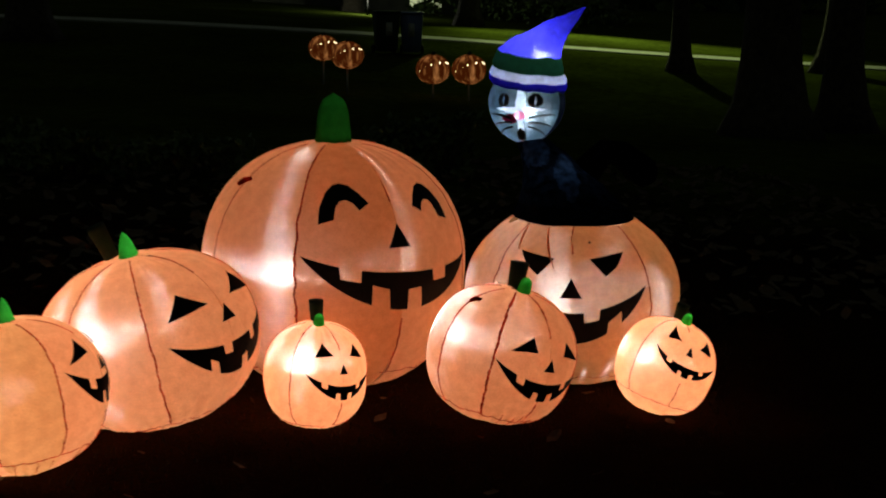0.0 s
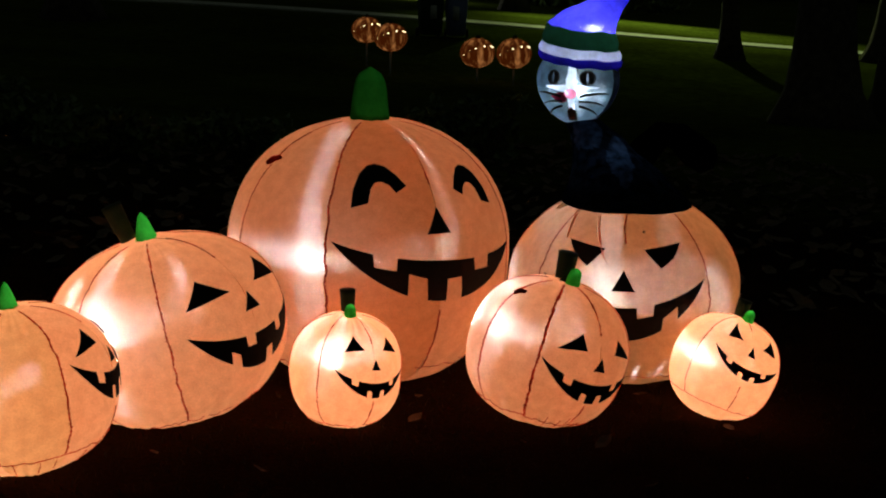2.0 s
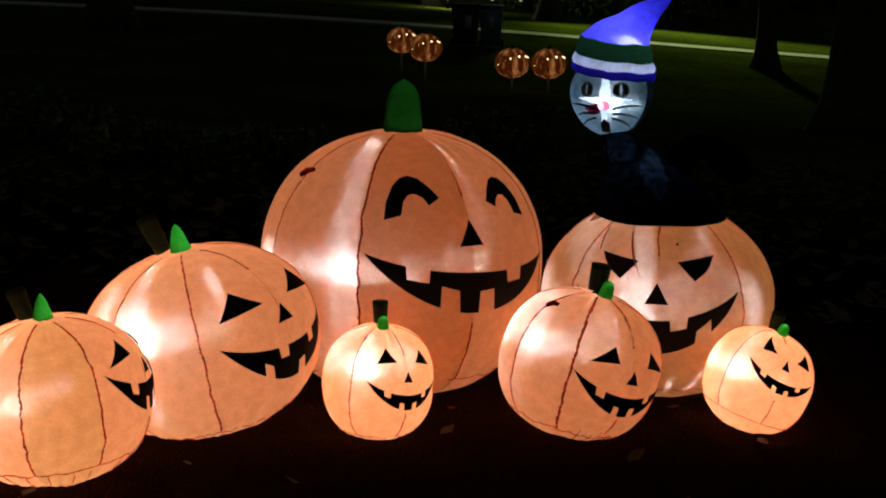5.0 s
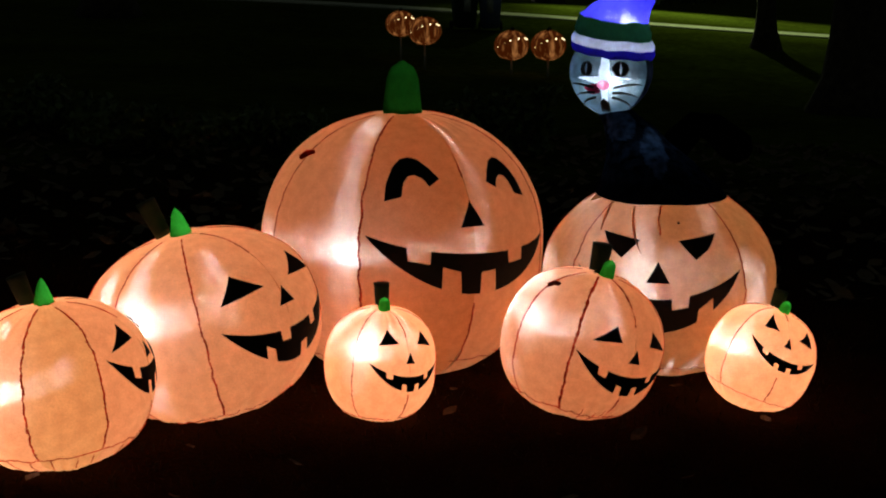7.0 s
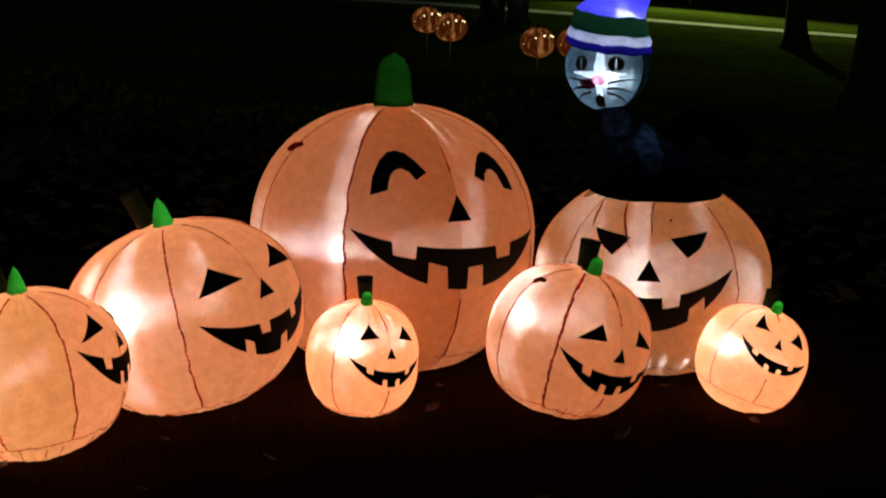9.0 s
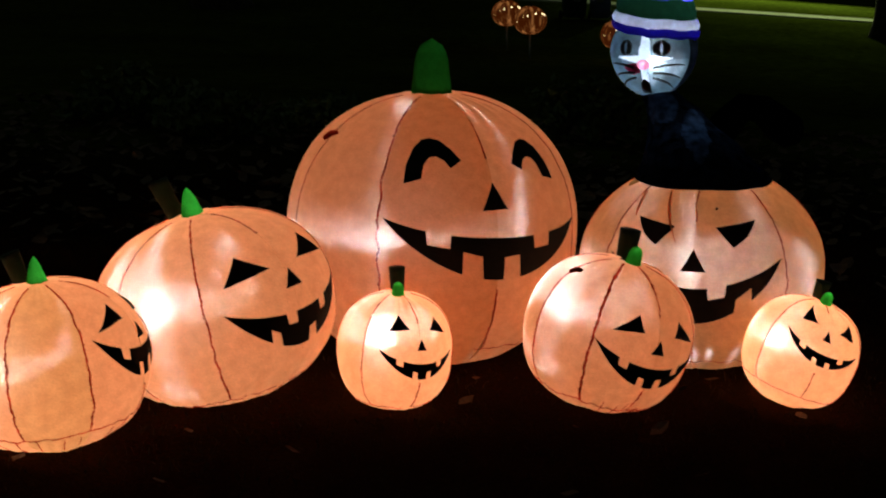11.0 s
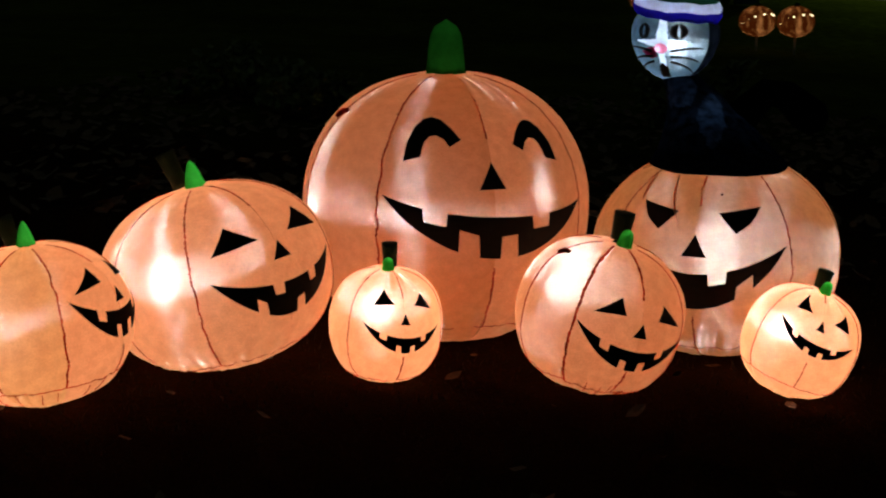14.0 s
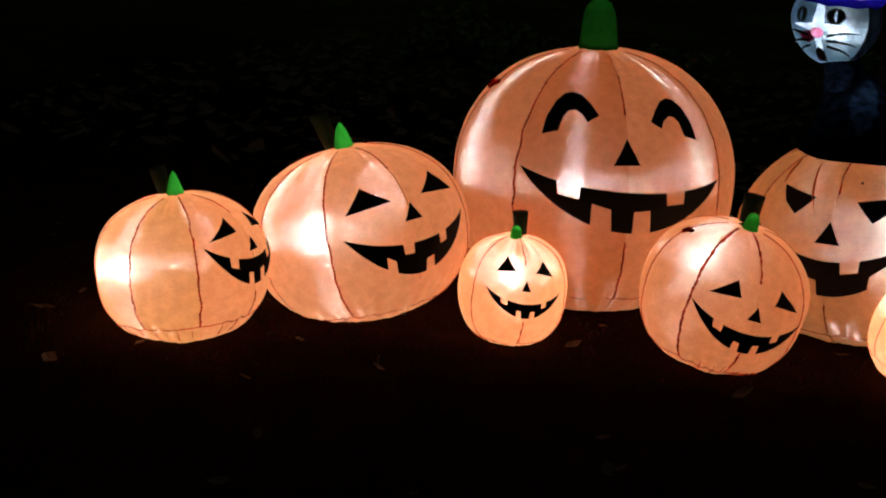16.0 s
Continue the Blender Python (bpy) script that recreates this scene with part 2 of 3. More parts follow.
def ground_z(x, y):
    """A lawn that falls gently away from the camera, then lies level up to the road."""
    xn = 12 * math.tanh(x / 12)
    near = -0.01 - 0.05 * xn - 0.03 * max(-20, min(y, 30))
    near += 0.026 * smooth_step(0.9, 1.3, -x)
    far = -0.47 - 0.07 * (18 * math.tanh((x - 8.3) / 18)) + 0.012 * max(0.0, min(y, 140) - 36)
    k = smooth_step(19, 35, y)
    return near * (1 - k) + far * k


def axis(fine, step, limit):
    a, out = 0.0, [0.0]
    while a < limit:
        a += step if a < fine else step * (1 + (a - fine) * 0.9)
        out.append(a)
    return [-v for v in reversed(out[1:])] + out


def build_ground():
    xs, ys = axis(5, 0.12, 700), axis(6, 0.12, 700)
    verts, faces = [], []
    for y in ys:
        for x in xs:
            r = max(abs(x), abs(y))
            bumps = 0.012 * noise.noise((x * 2.3, y * 2.3, 0)) + 0.006 * noise.noise((x * 7, y * 7, 3)) if r < 14 else 0
            verts.append((x, y, ground_z(x, y) + bumps - 0.01))
    w = len(xs)
    for j in range(len(ys) - 1):
        for i in range(w - 1):
            a = j * w + i
            faces.append((a, a + 1, a + w + 1, a + w))
    me = bpy.data.meshes.new("ground")
    me.from_pydata(verts, [], faces)
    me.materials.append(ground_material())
    me.polygons.foreach_set("use_smooth", [True] * len(me.polygons))
    tagged(new("ground", me), "dark night lawn with sparse grass and leaf litter", "lawn", kind="structure")


build_ground()


# ---------------------------------------------------------------- inflatable pumpkins
class Pumpkin:
    """The inflated body: centre, radius, half height, tilt to its right, number of gores and the way that it faces."""
    P = 2.3
    crown = 2.3

    def __init__(self, centre, r, rz, tilt, gores, yaw, top=1.0):
        self.c, self.r, self.rz, self.gores, self.yaw, self.top = Vector(centre), r, rz, gores, yaw, top
        self.turn = Euler((0, radians(tilt), 0)).to_matrix()
        self.base = Vector((centre[0], centre[1], ground_z(centre[0], centre[1])))
        self.low = max(rz, centre[2] - self.base.z + 0.015)

    def ridge(self, az):
        k = abs(math.sin((az - self.yaw) * math.pi / 180 * self.gores / 2))
        return 1 - 0.005 * (1 - k) ** 2

    def at(self, az, h, lift=0.0):
        """The place on the skin at azimuth az (degrees, 0 towards the front) and height h (-1 to 1), relative to the base."""
        h = max(-1.0, min(1.0, h))
        power = self.P if h < 0 else self.crown
        rho = self.r * (1 - abs(h) ** power) ** (1 / power) * self.ridge(az)
        a = radians(az)
        rz = self.rz if h > 0 else self.low
        p = Vector((rho * math.sin(a), -rho * math.cos(a), h * rz))
        if lift:
            e = abs(h) ** (self.P - 1) * (1 if h > 0 else -1)
            d = (max(rho, 1e-4) / self.r) ** (self.P - 1)
            p += Vector((math.sin(a) * d / self.r, -math.cos(a) * d / self.r, e / rz)).normalized() * lift
        p = self.c + self.turn @ p
        floor_z = ground_z(p.x, p.y) + 0.003 + max(lift, 0) * 0.5
        if p.z < floor_z:
            p.z = floor_z
        return p - self.base

    def pucker(self, az, h):
        """Small creases where the skin is gathered at the bottom seam."""
        k = math.exp(-((h + 0.74) / 0.17) ** 2) * 0.008 * self.r / 0.3
        crest = 0.0022 * math.exp(-(abs(h) - 0.9) ** 2 / 0.02) * noise.noise((az * 0.22, 7, self.r * 13))
        return k * noise.noise((az * 0.17, h * 1.5, self.r * 40)) + 0.005 * noise.noise((az * 0.03, h * 2.2, self.r * 7)) + crest


HEIGHTS = [math.sin(radians(a * 2.5)) for a in range(-36, 37)]


def gore_mesh(pk, a0, a1, rim=None, hole=0.993):
    bm = bmesh.new()
    cols = 22
    grid = []
    for i in range(cols + 1):
        az = a0 + (a1 - a0) * i / cols
        limit = rim(az) if rim else hole
        col = []
        for h in HEIGHTS:
            # finer rows near the poles follow the round shoulders
            hh = math.copysign(1 - (1 - abs(h)) ** 1.25, h)
            hh = min(hh, limit)
            col.append(bm.verts.new(pk.at(az, hh, pk.pucker(az, hh))))
        grid.append(col)
    for a, b in zip(grid, grid[1:]):
        for k in range(len(HEIGHTS) - 1):
            bm.faces.new((a[k], b[k], b[k + 1], a[k + 1]))
    bmesh.ops.remove_doubles(bm, verts=bm.verts, dist=0.0004)
    return bm


def thread(pk, line, width):
    """A puckered stitched thread laid on the skin along (azimuth, height) points: a low ridge, three points across, of uneven width."""
    bm = bmesh.new()
    spots = [pk.at(a, h, 0.0008 + pk.pucker(a, h)) for a, h in line]
    rows = []
    for i, (a, h) in enumerate(line):
        p, q = spots[max(i - 1, 0)], spots[min(i + 1, len(spots) - 1)]
        out = (pk.at(a, h, 0.02) - pk.at(a, h, 0.0)).normalized()
        side = (q - p).cross(out)
        side = side.normalized() if side.length > 1e-7 else Vector((1, 0, 0))
        stitch = abs(math.sin(i * 1.7 + 3 * noise.noise((i * 0.21, a * 0.3, h))))
        w = width * 0.8 * (0.2 + 0.8 * stitch + 0.7 * abs(noise.noise((i * 0.37, a * 3.1, pk.r * 9))))
        rows.append([bm.verts.new(spots[i] + side * w), bm.verts.new(spots[i] + out * 0.0022), bm.verts.new(spots[i] - side * w)])
    for a, b in zip(rows, rows[1:]):
        bm.faces.new((a[0], b[0], b[1], a[1]))
        bm.faces.new((a[1], b[1], b[2], a[2]))
    return bm


def seam_line(pk, az, h0, h1, width=0.0042, wobble=1.0):
    n = max(6, int(abs(h1 - h0) * pk.rz / 0.006))
    line = []
    for i in range(n + 1):
        h = h0 + (h1 - h0) * i / n
        line.append((az + wobble * (noise.noise((h * 9, az, pk.r * 9)) + 0.5 * noise.noise((h * 41, az, pk.r * 5))), h))
    return thread(pk, line, width)


def base_ring(pk, h, width=0.003):
    line = []
    for i in range(181):
        az = i * 2.0
        line.append((az, h + 0.022 * noise.noise((az * 0.07, 2, pk.r * 11)) + 0.016 * noise.noise((az * 0.31, 2, pk.r * 11))))
    return thread(pk, line, width)


def patch(pk, corners, lift=0.006):
    """A flat cut-out of cloth, given by corners (azimuth from the face's middle, height), laid on the skin."""
    line = []
    step = 2.5
    for (a0, h0), (a1, h1) in zip(corners, corners[1:] + corners[:1]):
        n = max(1, int(math.hypot(a1 - a0, (h1 - h0) * 57) / step))
        line += [(a0 + (a1 - a0) * k / n, h0 + (h1 - h0) * k / n) for k in range(n)]
    bm = bmesh.new()
    vs = [bm.verts.new((a / 57.0, h, 0)) for a, h in line]
    bm.faces.new(vs).normal_update()
    bmesh.ops.triangulate(bm, faces=bm.faces[:], quad_method="BEAUTY", ngon_method="EAR_CLIP")
    for _ in range(6):
        long = [e for e in bm.edges if e.calc_length() > 0.045 and not e.is_boundary]
        if not long:
            break
        bmesh.ops.subdivide_edges(bm, edges=long, cuts=1)
        bmesh.ops.triangulate(bm, faces=[f for f in bm.faces if len(f.verts) > 3])
    for v in bm.verts:
        az = pk.yaw + v.co.x * 57.0
        v.co = pk.at(az, v.co.y, lift + pk.pucker(az, v.co.y))
    bmesh.ops.recalc_face_normals(bm, faces=bm.faces)
    return bm


def mouth_corners(width, corner, upper, lower, top_teeth, low_teeth, power=2.0):
    """A grin: two sagging curves that meet in the corners, with square teeth standing into it from above and below."""
    def high(a):
        return corner - (corner - upper) * (1 - abs(a / width) ** power)

    def deep(a):
        return corner - (corner - lower) * (1 - abs(a / width) ** 2.0)

    def edge(curve, teeth, sign):
        out, a = [], -width
        marks = sorted(teeth)
        while a < width:
            hit = [m for m in marks if m[0] <= a + 2.0 and m[0] > a - 0.5 and m[0] >= a]
            if hit:
                t0, t1, depth = hit[0]
                out += [(t0, curve(t0)), (t0 + 0.4, curve(t0) + sign * depth), (t1 - 0.4, curve(t1) + sign * depth), (t1, curve(t1))]
                a = t1 + 0.7
            else:
                out.append((a, curve(a)))
                a += 2.0
        return out

    up = edge(high, top_teeth, -1)
    down = edge(deep, low_teeth, 1)
    return up + [(width, corner)] + down[1:][::-1]


def arch(mid, height, flip, sa=1.0):
    """A laughing eye: a thick arch, cut off slanting at its inner end."""
    outer = [(-12, -0.275), (-11.8, -0.16), (-9.5, -0.06), (-6, -0.012), (-2, 0.0), (3, -0.016), (8, -0.07), (12, -0.14)]
    inner = [(7, -0.185), (4.4, -0.135), (1, -0.11), (-2, -0.118), (-4, -0.155), (-5, -0.245)]
    return [(mid + flip * a * sa, height + h) for a, h in outer + inner]


def stem(pk, parent, length, width, az_lean, taper=0.3, dx=0.0, dy=0.0):
    """A lit green bud on the crown, and behind it the unlit dark green stalk that leans over."""
    foot = pk.c + pk.turn @ Vector((0, 0, pk.rz * pk.hole)) - pk.base + Vector((dx, dy, 0))
    axis_up = pk.turn @ Vector((0, 0, 1))
    bm = bmesh.new()
    pts, rad = [], []
    for i in range(9):
        k = i / 8
        pts.append(foot + axis_up * (length * k - 0.004) + Vector((0.10 * length * k * k * az_lean, -0.06 * length * k, 0)))
        rad.append(width * (1.02 - taper * k) * math.sqrt(max(0.0004, 1 - max(0.0, (k - 0.6) / 0.4) ** 2)))
    sweep(bm, pts, rad, 14, cap=False)
    part("stem_bud", bm, GREEN_DEEP if width > 0.05 else GREEN_CLOTH, parent, "glowing green fabric bud")
    stem_fill(pk, length, 8.5 * width ** 2 * (0.06 if width > 0.05 else 0.7), Vector((dx, dy, 0)))


def stem_fill(pk, length, power, shift):
    # added fill lamp that brightens the bud in place of the main bulb's light
    where = shift + pk.c + pk.turn @ Vector((0, 0, pk.rz + length * 0.35))
    lamp("fill_stem", "POINT", where, power, (0.8, 1.0, 0.8), 0.008)


def stalk(pk, parent, length, width, side, back=0.05, dx=0.0):
    foot = pk.c + pk.turn @ Vector((0, 0, pk.rz * 0.985)) - pk.base + Vector((dx, 0, 0))
    axis_up = pk.turn @ Vector((0, 0, 1))
    bm = bmesh.new()
    pts, rad = [], []
    for i in range(7):
        k = i / 6
        pts.append(foot + axis_up * (length * k - 0.01) + Vector((side * length * (0.18 + 0.55 * k), back, 0)))
        rad.append(width * (0.86 + 0.2 * k))
    sweep(bm, pts, rad, 12)
    # stem's unlit back: its lack of light is put into the near-black green
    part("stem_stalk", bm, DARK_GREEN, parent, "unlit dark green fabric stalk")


SMALL_MOUTH = dict(width=43, corner=0.16, upper=-0.04, lower=-0.31,
                   top_teeth=[(-25, -18, 0.10), (17, 23, 0.10)], low_teeth=[(-9, -3.5, 0.12), (5, 10.5, 0.12)])


def shifted(points, dv, sa, sv, skew=0.0):
    return [(a * sa, h * sv + dv + skew * a * sa) for a, h in points]


def small_face(pk, parent, apex=17, inner=12, eye=0.0, nose=0.0, mouth=0.0, sa=1.0, sv=1.0, skew=0.0, upper=-0.04, teeth=()):
    """Three-cornered eyes, a small nose and a toothy grin; the shifts move each up the skin."""
    for flip in (-1, 1):
        tri = [(apex * flip, 0.55), (inner * flip, 0.36), ((inner + 8) * flip, 0.345), (28 * flip, 0.32), (34 * flip, 0.305), ((apex + 34) / 2 * flip, 0.43)]
        part("eye", patch(pk, shifted(tri, eye, 1.0, 1.0, skew)), BLACK_CLOTH, parent)
    part("nose", patch(pk, shifted([(0.5, 0.31), (-5, 0.13), (5, 0.13)], nose, 1.0, 1.0, skew)), BLACK_CLOTH, parent)
    part("mouth", patch(pk, shifted(mouth_corners(**{**SMALL_MOUTH, "upper": upper, **dict(teeth)}), mouth, sa, sv, skew)), BLACK_CLOTH, parent, "grinning black cut-out mouth with square teeth")


def pumpkin_body(pk, parent, ring, face_gap, rim=None, seam_w=0.0042, deep=7, cloth=None, other=None):
    step = 360 / pk.gores
    for i in range(pk.gores):
        a0 = pk.yaw + i * step
        panel = part("panel", gore_mesh(pk, a0, a0 + step, rim, pk.hole), (other or ORANGE_DIM) if i == deep else (cloth or ORANGE), parent)
        warp = panel.data.attributes.new("warp", "FLOAT_VECTOR", "POINT")
        warp.data.foreach_set("vector", list(pk.turn @ Vector((0, 0, 1))) * len(panel.data.vertices))
        top = (rim(a0) - 0.01) if rim else 0.985
        if i == 0:
            if face_gap[1] < top:
                part("seam", seam_line(pk, a0, face_gap[1], top, seam_w), SEAM, parent, "dark red stitched seam")
            part("seam", seam_line(pk, a0, ring, face_gap[0], seam_w), SEAM, parent, "dark red stitched seam")
        else:
            part("seam", seam_line(pk, a0, ring, top, seam_w), SEAM, parent, "dark red stitched seam")
    part("bottom_seam", base_ring(pk, ring, seam_w * 0.75), SEAM, parent, "stitched ring seam round the bottom")


PATCH_GROUP = "inflatable pumpkin patch"


def make_pumpkin(centre, r, rz, tilt, gores, yaw, label, ring=-0.72, gap=(-0.36, 0.5), rim=None, seam_w=0.0042, deep=-1, bud=0.03, crown=2.3, cloth=None, other=None):
    pk = Pumpkin(centre, r, rz, tilt, gores, yaw)
    pk.crown = crown
    pk.hole = (1 - (bud / r) ** pk.P) ** (1 / pk.P)
    th = thing("inflatable_pumpkin", pk.base, label, "inflatable pumpkin", PATCH_GROUP)
    pumpkin_body(pk, th, ring, gap, rim, seam_w, deep, cloth, other)
    return pk, th


# the big laughing one in the middle
big, th = make_pumpkin((-0.164, 0.838, 0.447), 0.54, 0.504, 0, 8, 27,
                       "large glowing orange inflatable pumpkin with laughing arched eyes", -0.74, (-0.25, 0.62), seam_w=0.005, deep=7, bud=0.072, crown=2.22)
for mid, high, flip, wide in ((-24, 0.755, 1, 1.0), (21.5, 0.715, -1, 0.88)):
    part("eye", patch(big, arch(mid, high, flip, wide)), BLACK_CLOTH, th, "black arched laughing eye")
part("nose", patch(big, [(-0.5, 0.47), (-6, 0.295), (4.5, 0.295)]), BLACK_CLOTH, th)
part("mouth", patch(big, shifted(mouth_corners(43, 0.215, 0.125, -0.165, [(-27, -18, 0.09), (15, 23, 0.09)],
                                               [(-14, -6, 0.155), (2, 9, 0.155)], 2.2), -0.014, 1.0, 1.0, -0.0013)), BLACK_CLOTH, th, "wide black grin with four square teeth")
stem(big, th, 0.20, 0.074, 0.1)
bm = bmesh.new()
sweep(bm, [big.at(-66, 0.70, 0.004), big.at(-62, 0.735, 0.006), big.at(-58, 0.75, 0.004)], [0.009, 0.012, 0.008], 6)
part("tether_tab", bm, SEAM, th, "small dark red tether loop")

# the wide one beside it, leaning over
pk, th = make_pumpkin((-0.852, 0.159, 0.314), 0.393, 0.314, -12, 8, 53, "wide glowing orange inflatable pumpkin leaning over, grinning", -0.80, (-0.3, 0.75), bud=0.034)
small_face(pk, th, 24, 9, 0.07, 0.065, -0.045, 0.86, 1.12, upper=0.0,
           teeth=dict(top_teeth=[(-10, -3, 0.10), (15, 21, 0.10)], low_teeth=[(-21, -15, 0.12), (4, 10, 0.12)]))
stem(pk, th, 0.095, 0.037, 0.2, 0.7)
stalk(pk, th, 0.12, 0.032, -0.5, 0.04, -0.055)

# the one that lies out to the side, half turned away
pk, th = make_pumpkin((-1.202, -0.501, 0.315), 0.28, 0.238, -5, 8, 85, "squat glowing orange inflatable pumpkin turned sideways, gathered bottom seam", -0.63, (-0.3, 0.75), deep=6, bud=0.027, other=TAN)
small_face(pk, th, 14, 10, 0.17, 0.13, 0.215, 0.92, 1.3)
stem(pk, th, 0.08, 0.03, 0.2, 0.75)
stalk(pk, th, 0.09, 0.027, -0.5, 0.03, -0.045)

for az in (-28, -12, 3, 21, 33, 58, 72):
    part("stitch", seam_line(pk, az, -0.82, -0.62 - 0.05 * math.sin(az), 0.0022), SEAM, th)

# the tiny bright one in front
pk, th = make_pumpkin((-0.26, 0.111, 0.182), 0.188, 0.192, 3, 6, 30, "tiny brightly glowing orange inflatable pumpkin, grinning", -0.8, (-0.3, 0.65), seam_w=0.0032, bud=0.022)
small_face(pk, th, 24, 11, 0.19, 0.11, 0.06, 1.0, 0.95, -0.0014)
stem(pk, th, 0.045, 0.021, 0.1, 0.3, 0.004, -0.024)
stalk(pk, th, 0.085, 0.026, -0.12, 0.05)

# the middling one in front, tilted
pk, th = make_pumpkin((0.445, 0.252, 0.204), 0.282, 0.254, 14, 8, 28, "medium glowing orange inflatable pumpkin tilted on the lawn", -0.76, (-0.35, 0.55), bud=0.026, seam_w=0.006)
small_face(pk, th, 17, 12, -0.025, -0.03, -0.045, skew=-0.0009)
stem(pk, th, 0.06, 0.026, 0.1, 0.3, 0.016, -0.03)
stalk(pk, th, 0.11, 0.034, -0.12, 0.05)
bm = bmesh.new()
sweep(bm, [pk.at(-62, 0.74, 0.004), pk.at(-58, 0.79, 0.006), pk.at(-52, 0.80, 0.004)], [0.008, 0.010, 0.007], 6)
part("tether_tab", bm, SEAM, th, "small dark red tether loop")

for az in (4, 16, 24, 40, 52):
    part("stitch", seam_line(pk, az, -0.84, -0.68 - 0.05 * math.sin(az), 0.0022), SEAM, th)

# the tiny one at the end, tilted most
pk, th = make_pumpkin((1.123, 0.381, 0.106), 0.194, 0.184, 20, 6, 3, "tiny glowing orange inflatable pumpkin tipped to one side", -0.62, (-0.1, 0.9), seam_w=0.0032, bud=0.022)
small_face(pk, th, 33, 14, 0.31, 0.34, 0.28, 1.0, 0.80, -0.0018)
stem(pk, th, 0.045, 0.021, 0.1, 0.3, 0.004, -0.024)
stalk(pk, th, 0.075, 0.026, -0.12, 0.05)


# the open one that the cat climbs out of
def torn_rim(az):
    k = ((az + 180) % 360) - 180
    lobe = 0.06 * math.exp(-((k + 66) / 9) ** 2) - 0.05 * math.exp(-((k + 84) / 8) ** 2)
    return 0.845 + lobe + 0.014 * noise.noise((k * 0.05, 1, 4))


cp, th = make_pumpkin((0.85, 0.923, 0.291), 0.459, 0.382, 0, 8, -12, "open-topped glowing orange inflatable pumpkin with an evil grin", -0.74, (-0.4, 0.60), torn_rim, crown=2.0, cloth=TAN)
for flip in (-1, 1):
    part("eye", patch(cp, [(33 * flip, 0.60), (10.5 * flip, 0.55), (18.5 * flip, 0.385), (26 * flip, 0.47)]), BLACK_CLOTH, th, "black slanting evil eye")
part("nose", patch(cp, [(0, 0.37), (-5.5, 0.175), (5.5, 0.175)]), BLACK_CLOTH, th)
part("mouth", patch(cp, mouth_corners(42, 0.27, 0.02, -0.31, [(-24, -17, 0.1), (6.5, 14.5, 0.11)], [(-10, -3, 0.14), (18.5, 26, 0.12)], 1.7)),
     BLACK_CLOTH, th, "crooked black grin with square teeth")


for a0, a1, h0, h1 in ((-33, -21, 0.82, 0.42), (-54, -48, 0.80, 0.6)):
    bm = bmesh.new()
    pts = [cp.at(a0 + (a1 - a0) * k / 9, h0 + (h1 - h0) * k / 9, 0.001) for k in range(10)]
    sweep(bm, pts, [0.002, 0.003, 0.004, 0.005, 0.005, 0.004, 0.004, 0.003, 0.002, 0.001], 6)
    part("fold", bm, ORANGE, th, "slack fold in the orange fabric")
bm = bmesh.new()
bmesh.ops.create_icosphere(bm, subdivisions=1, radius=0.005, matrix=Matrix.Translation(cp.at(0, 0.70, 0.002)))
part("eyelet", bm, BLACK_CLOTH, th)


# ---------------------------------------------------------------- the cat
def lathe(bm, rings, sides=28, cap=True):
    """Rings of (centre, radius x, radius y), joined."""
    loops = []
    for c, rx, ry in rings:
        loops.append([bm.verts.new((c[0] + rx * math.cos(a), c[1] + ry * math.sin(a), c[2])) for a in (math.tau * k / sides for k in range(sides))])
    for a, b in zip(loops, loops[1:]):
        for k in range(sides):
            bm.faces.new((a[k], a[(k + 1) % sides], b[(k + 1) % sides], b[k]))
    if cap:
        bm.faces.new(loops[0][::-1])
        bm.faces.new(loops[-1])
    return bm


HEAD = Vector((0.678, 1.13, 1.060))
HEAD_R = (0.166, 0.155, 0.160)
CAT_YAW = -21


def head_at(az, el, lift=0.0):
    a, e = radians(az + CAT_YAW), radians(el)
    k = math.cos(e) * (1 + 0.12 * math.sin(e))  # narrower towards the chin
    return HEAD + Vector((math.sin(a) * k * (HEAD_R[0] + lift), -math.cos(a) * k * (HEAD_R[1] + lift), math.sin(e) * (HEAD_R[2] + lift))) - CAT_BASE


CAT_BASE = Vector((0.85, 0.95, 0.42))
cat = thing("inflatable_cat", CAT_BASE, "black inflatable cat in a glowing blue pointed hat", "inflatable cat")


def face_zone(az, el):
    """Which cloth the face has there: white blaze, the bulb's streak under the eyes put in as white, grey brows, paler
    cheeks below.
    """
    if math.hypot((az - 1) / 8, (el + 9) / 6) < 1:
        return None  # the nose is let in here
    wave = 1.2 * noise.noise((az * 0.12, el * 0.12, 3))
    if el > -4 and -2.5 - 0.11 * (45 - el) + wave < az - 2 < 4 + 0.10 * (45 - el) + wave:
        return "blaze"
    # tapering band of bulb light under the eyes, painted as white cloth
    if -9 + 0.22 * abs(az) + wave < el < 4 - 0.10 * abs(az) + wave:
        return "blaze"
    if -40 < el <= -10 and abs(az - 2) < 5 + wave:
        return "blaze"
    return ("brow" if el > -2 + wave else "cheek") + ("_a" if az < 2 else "_b")


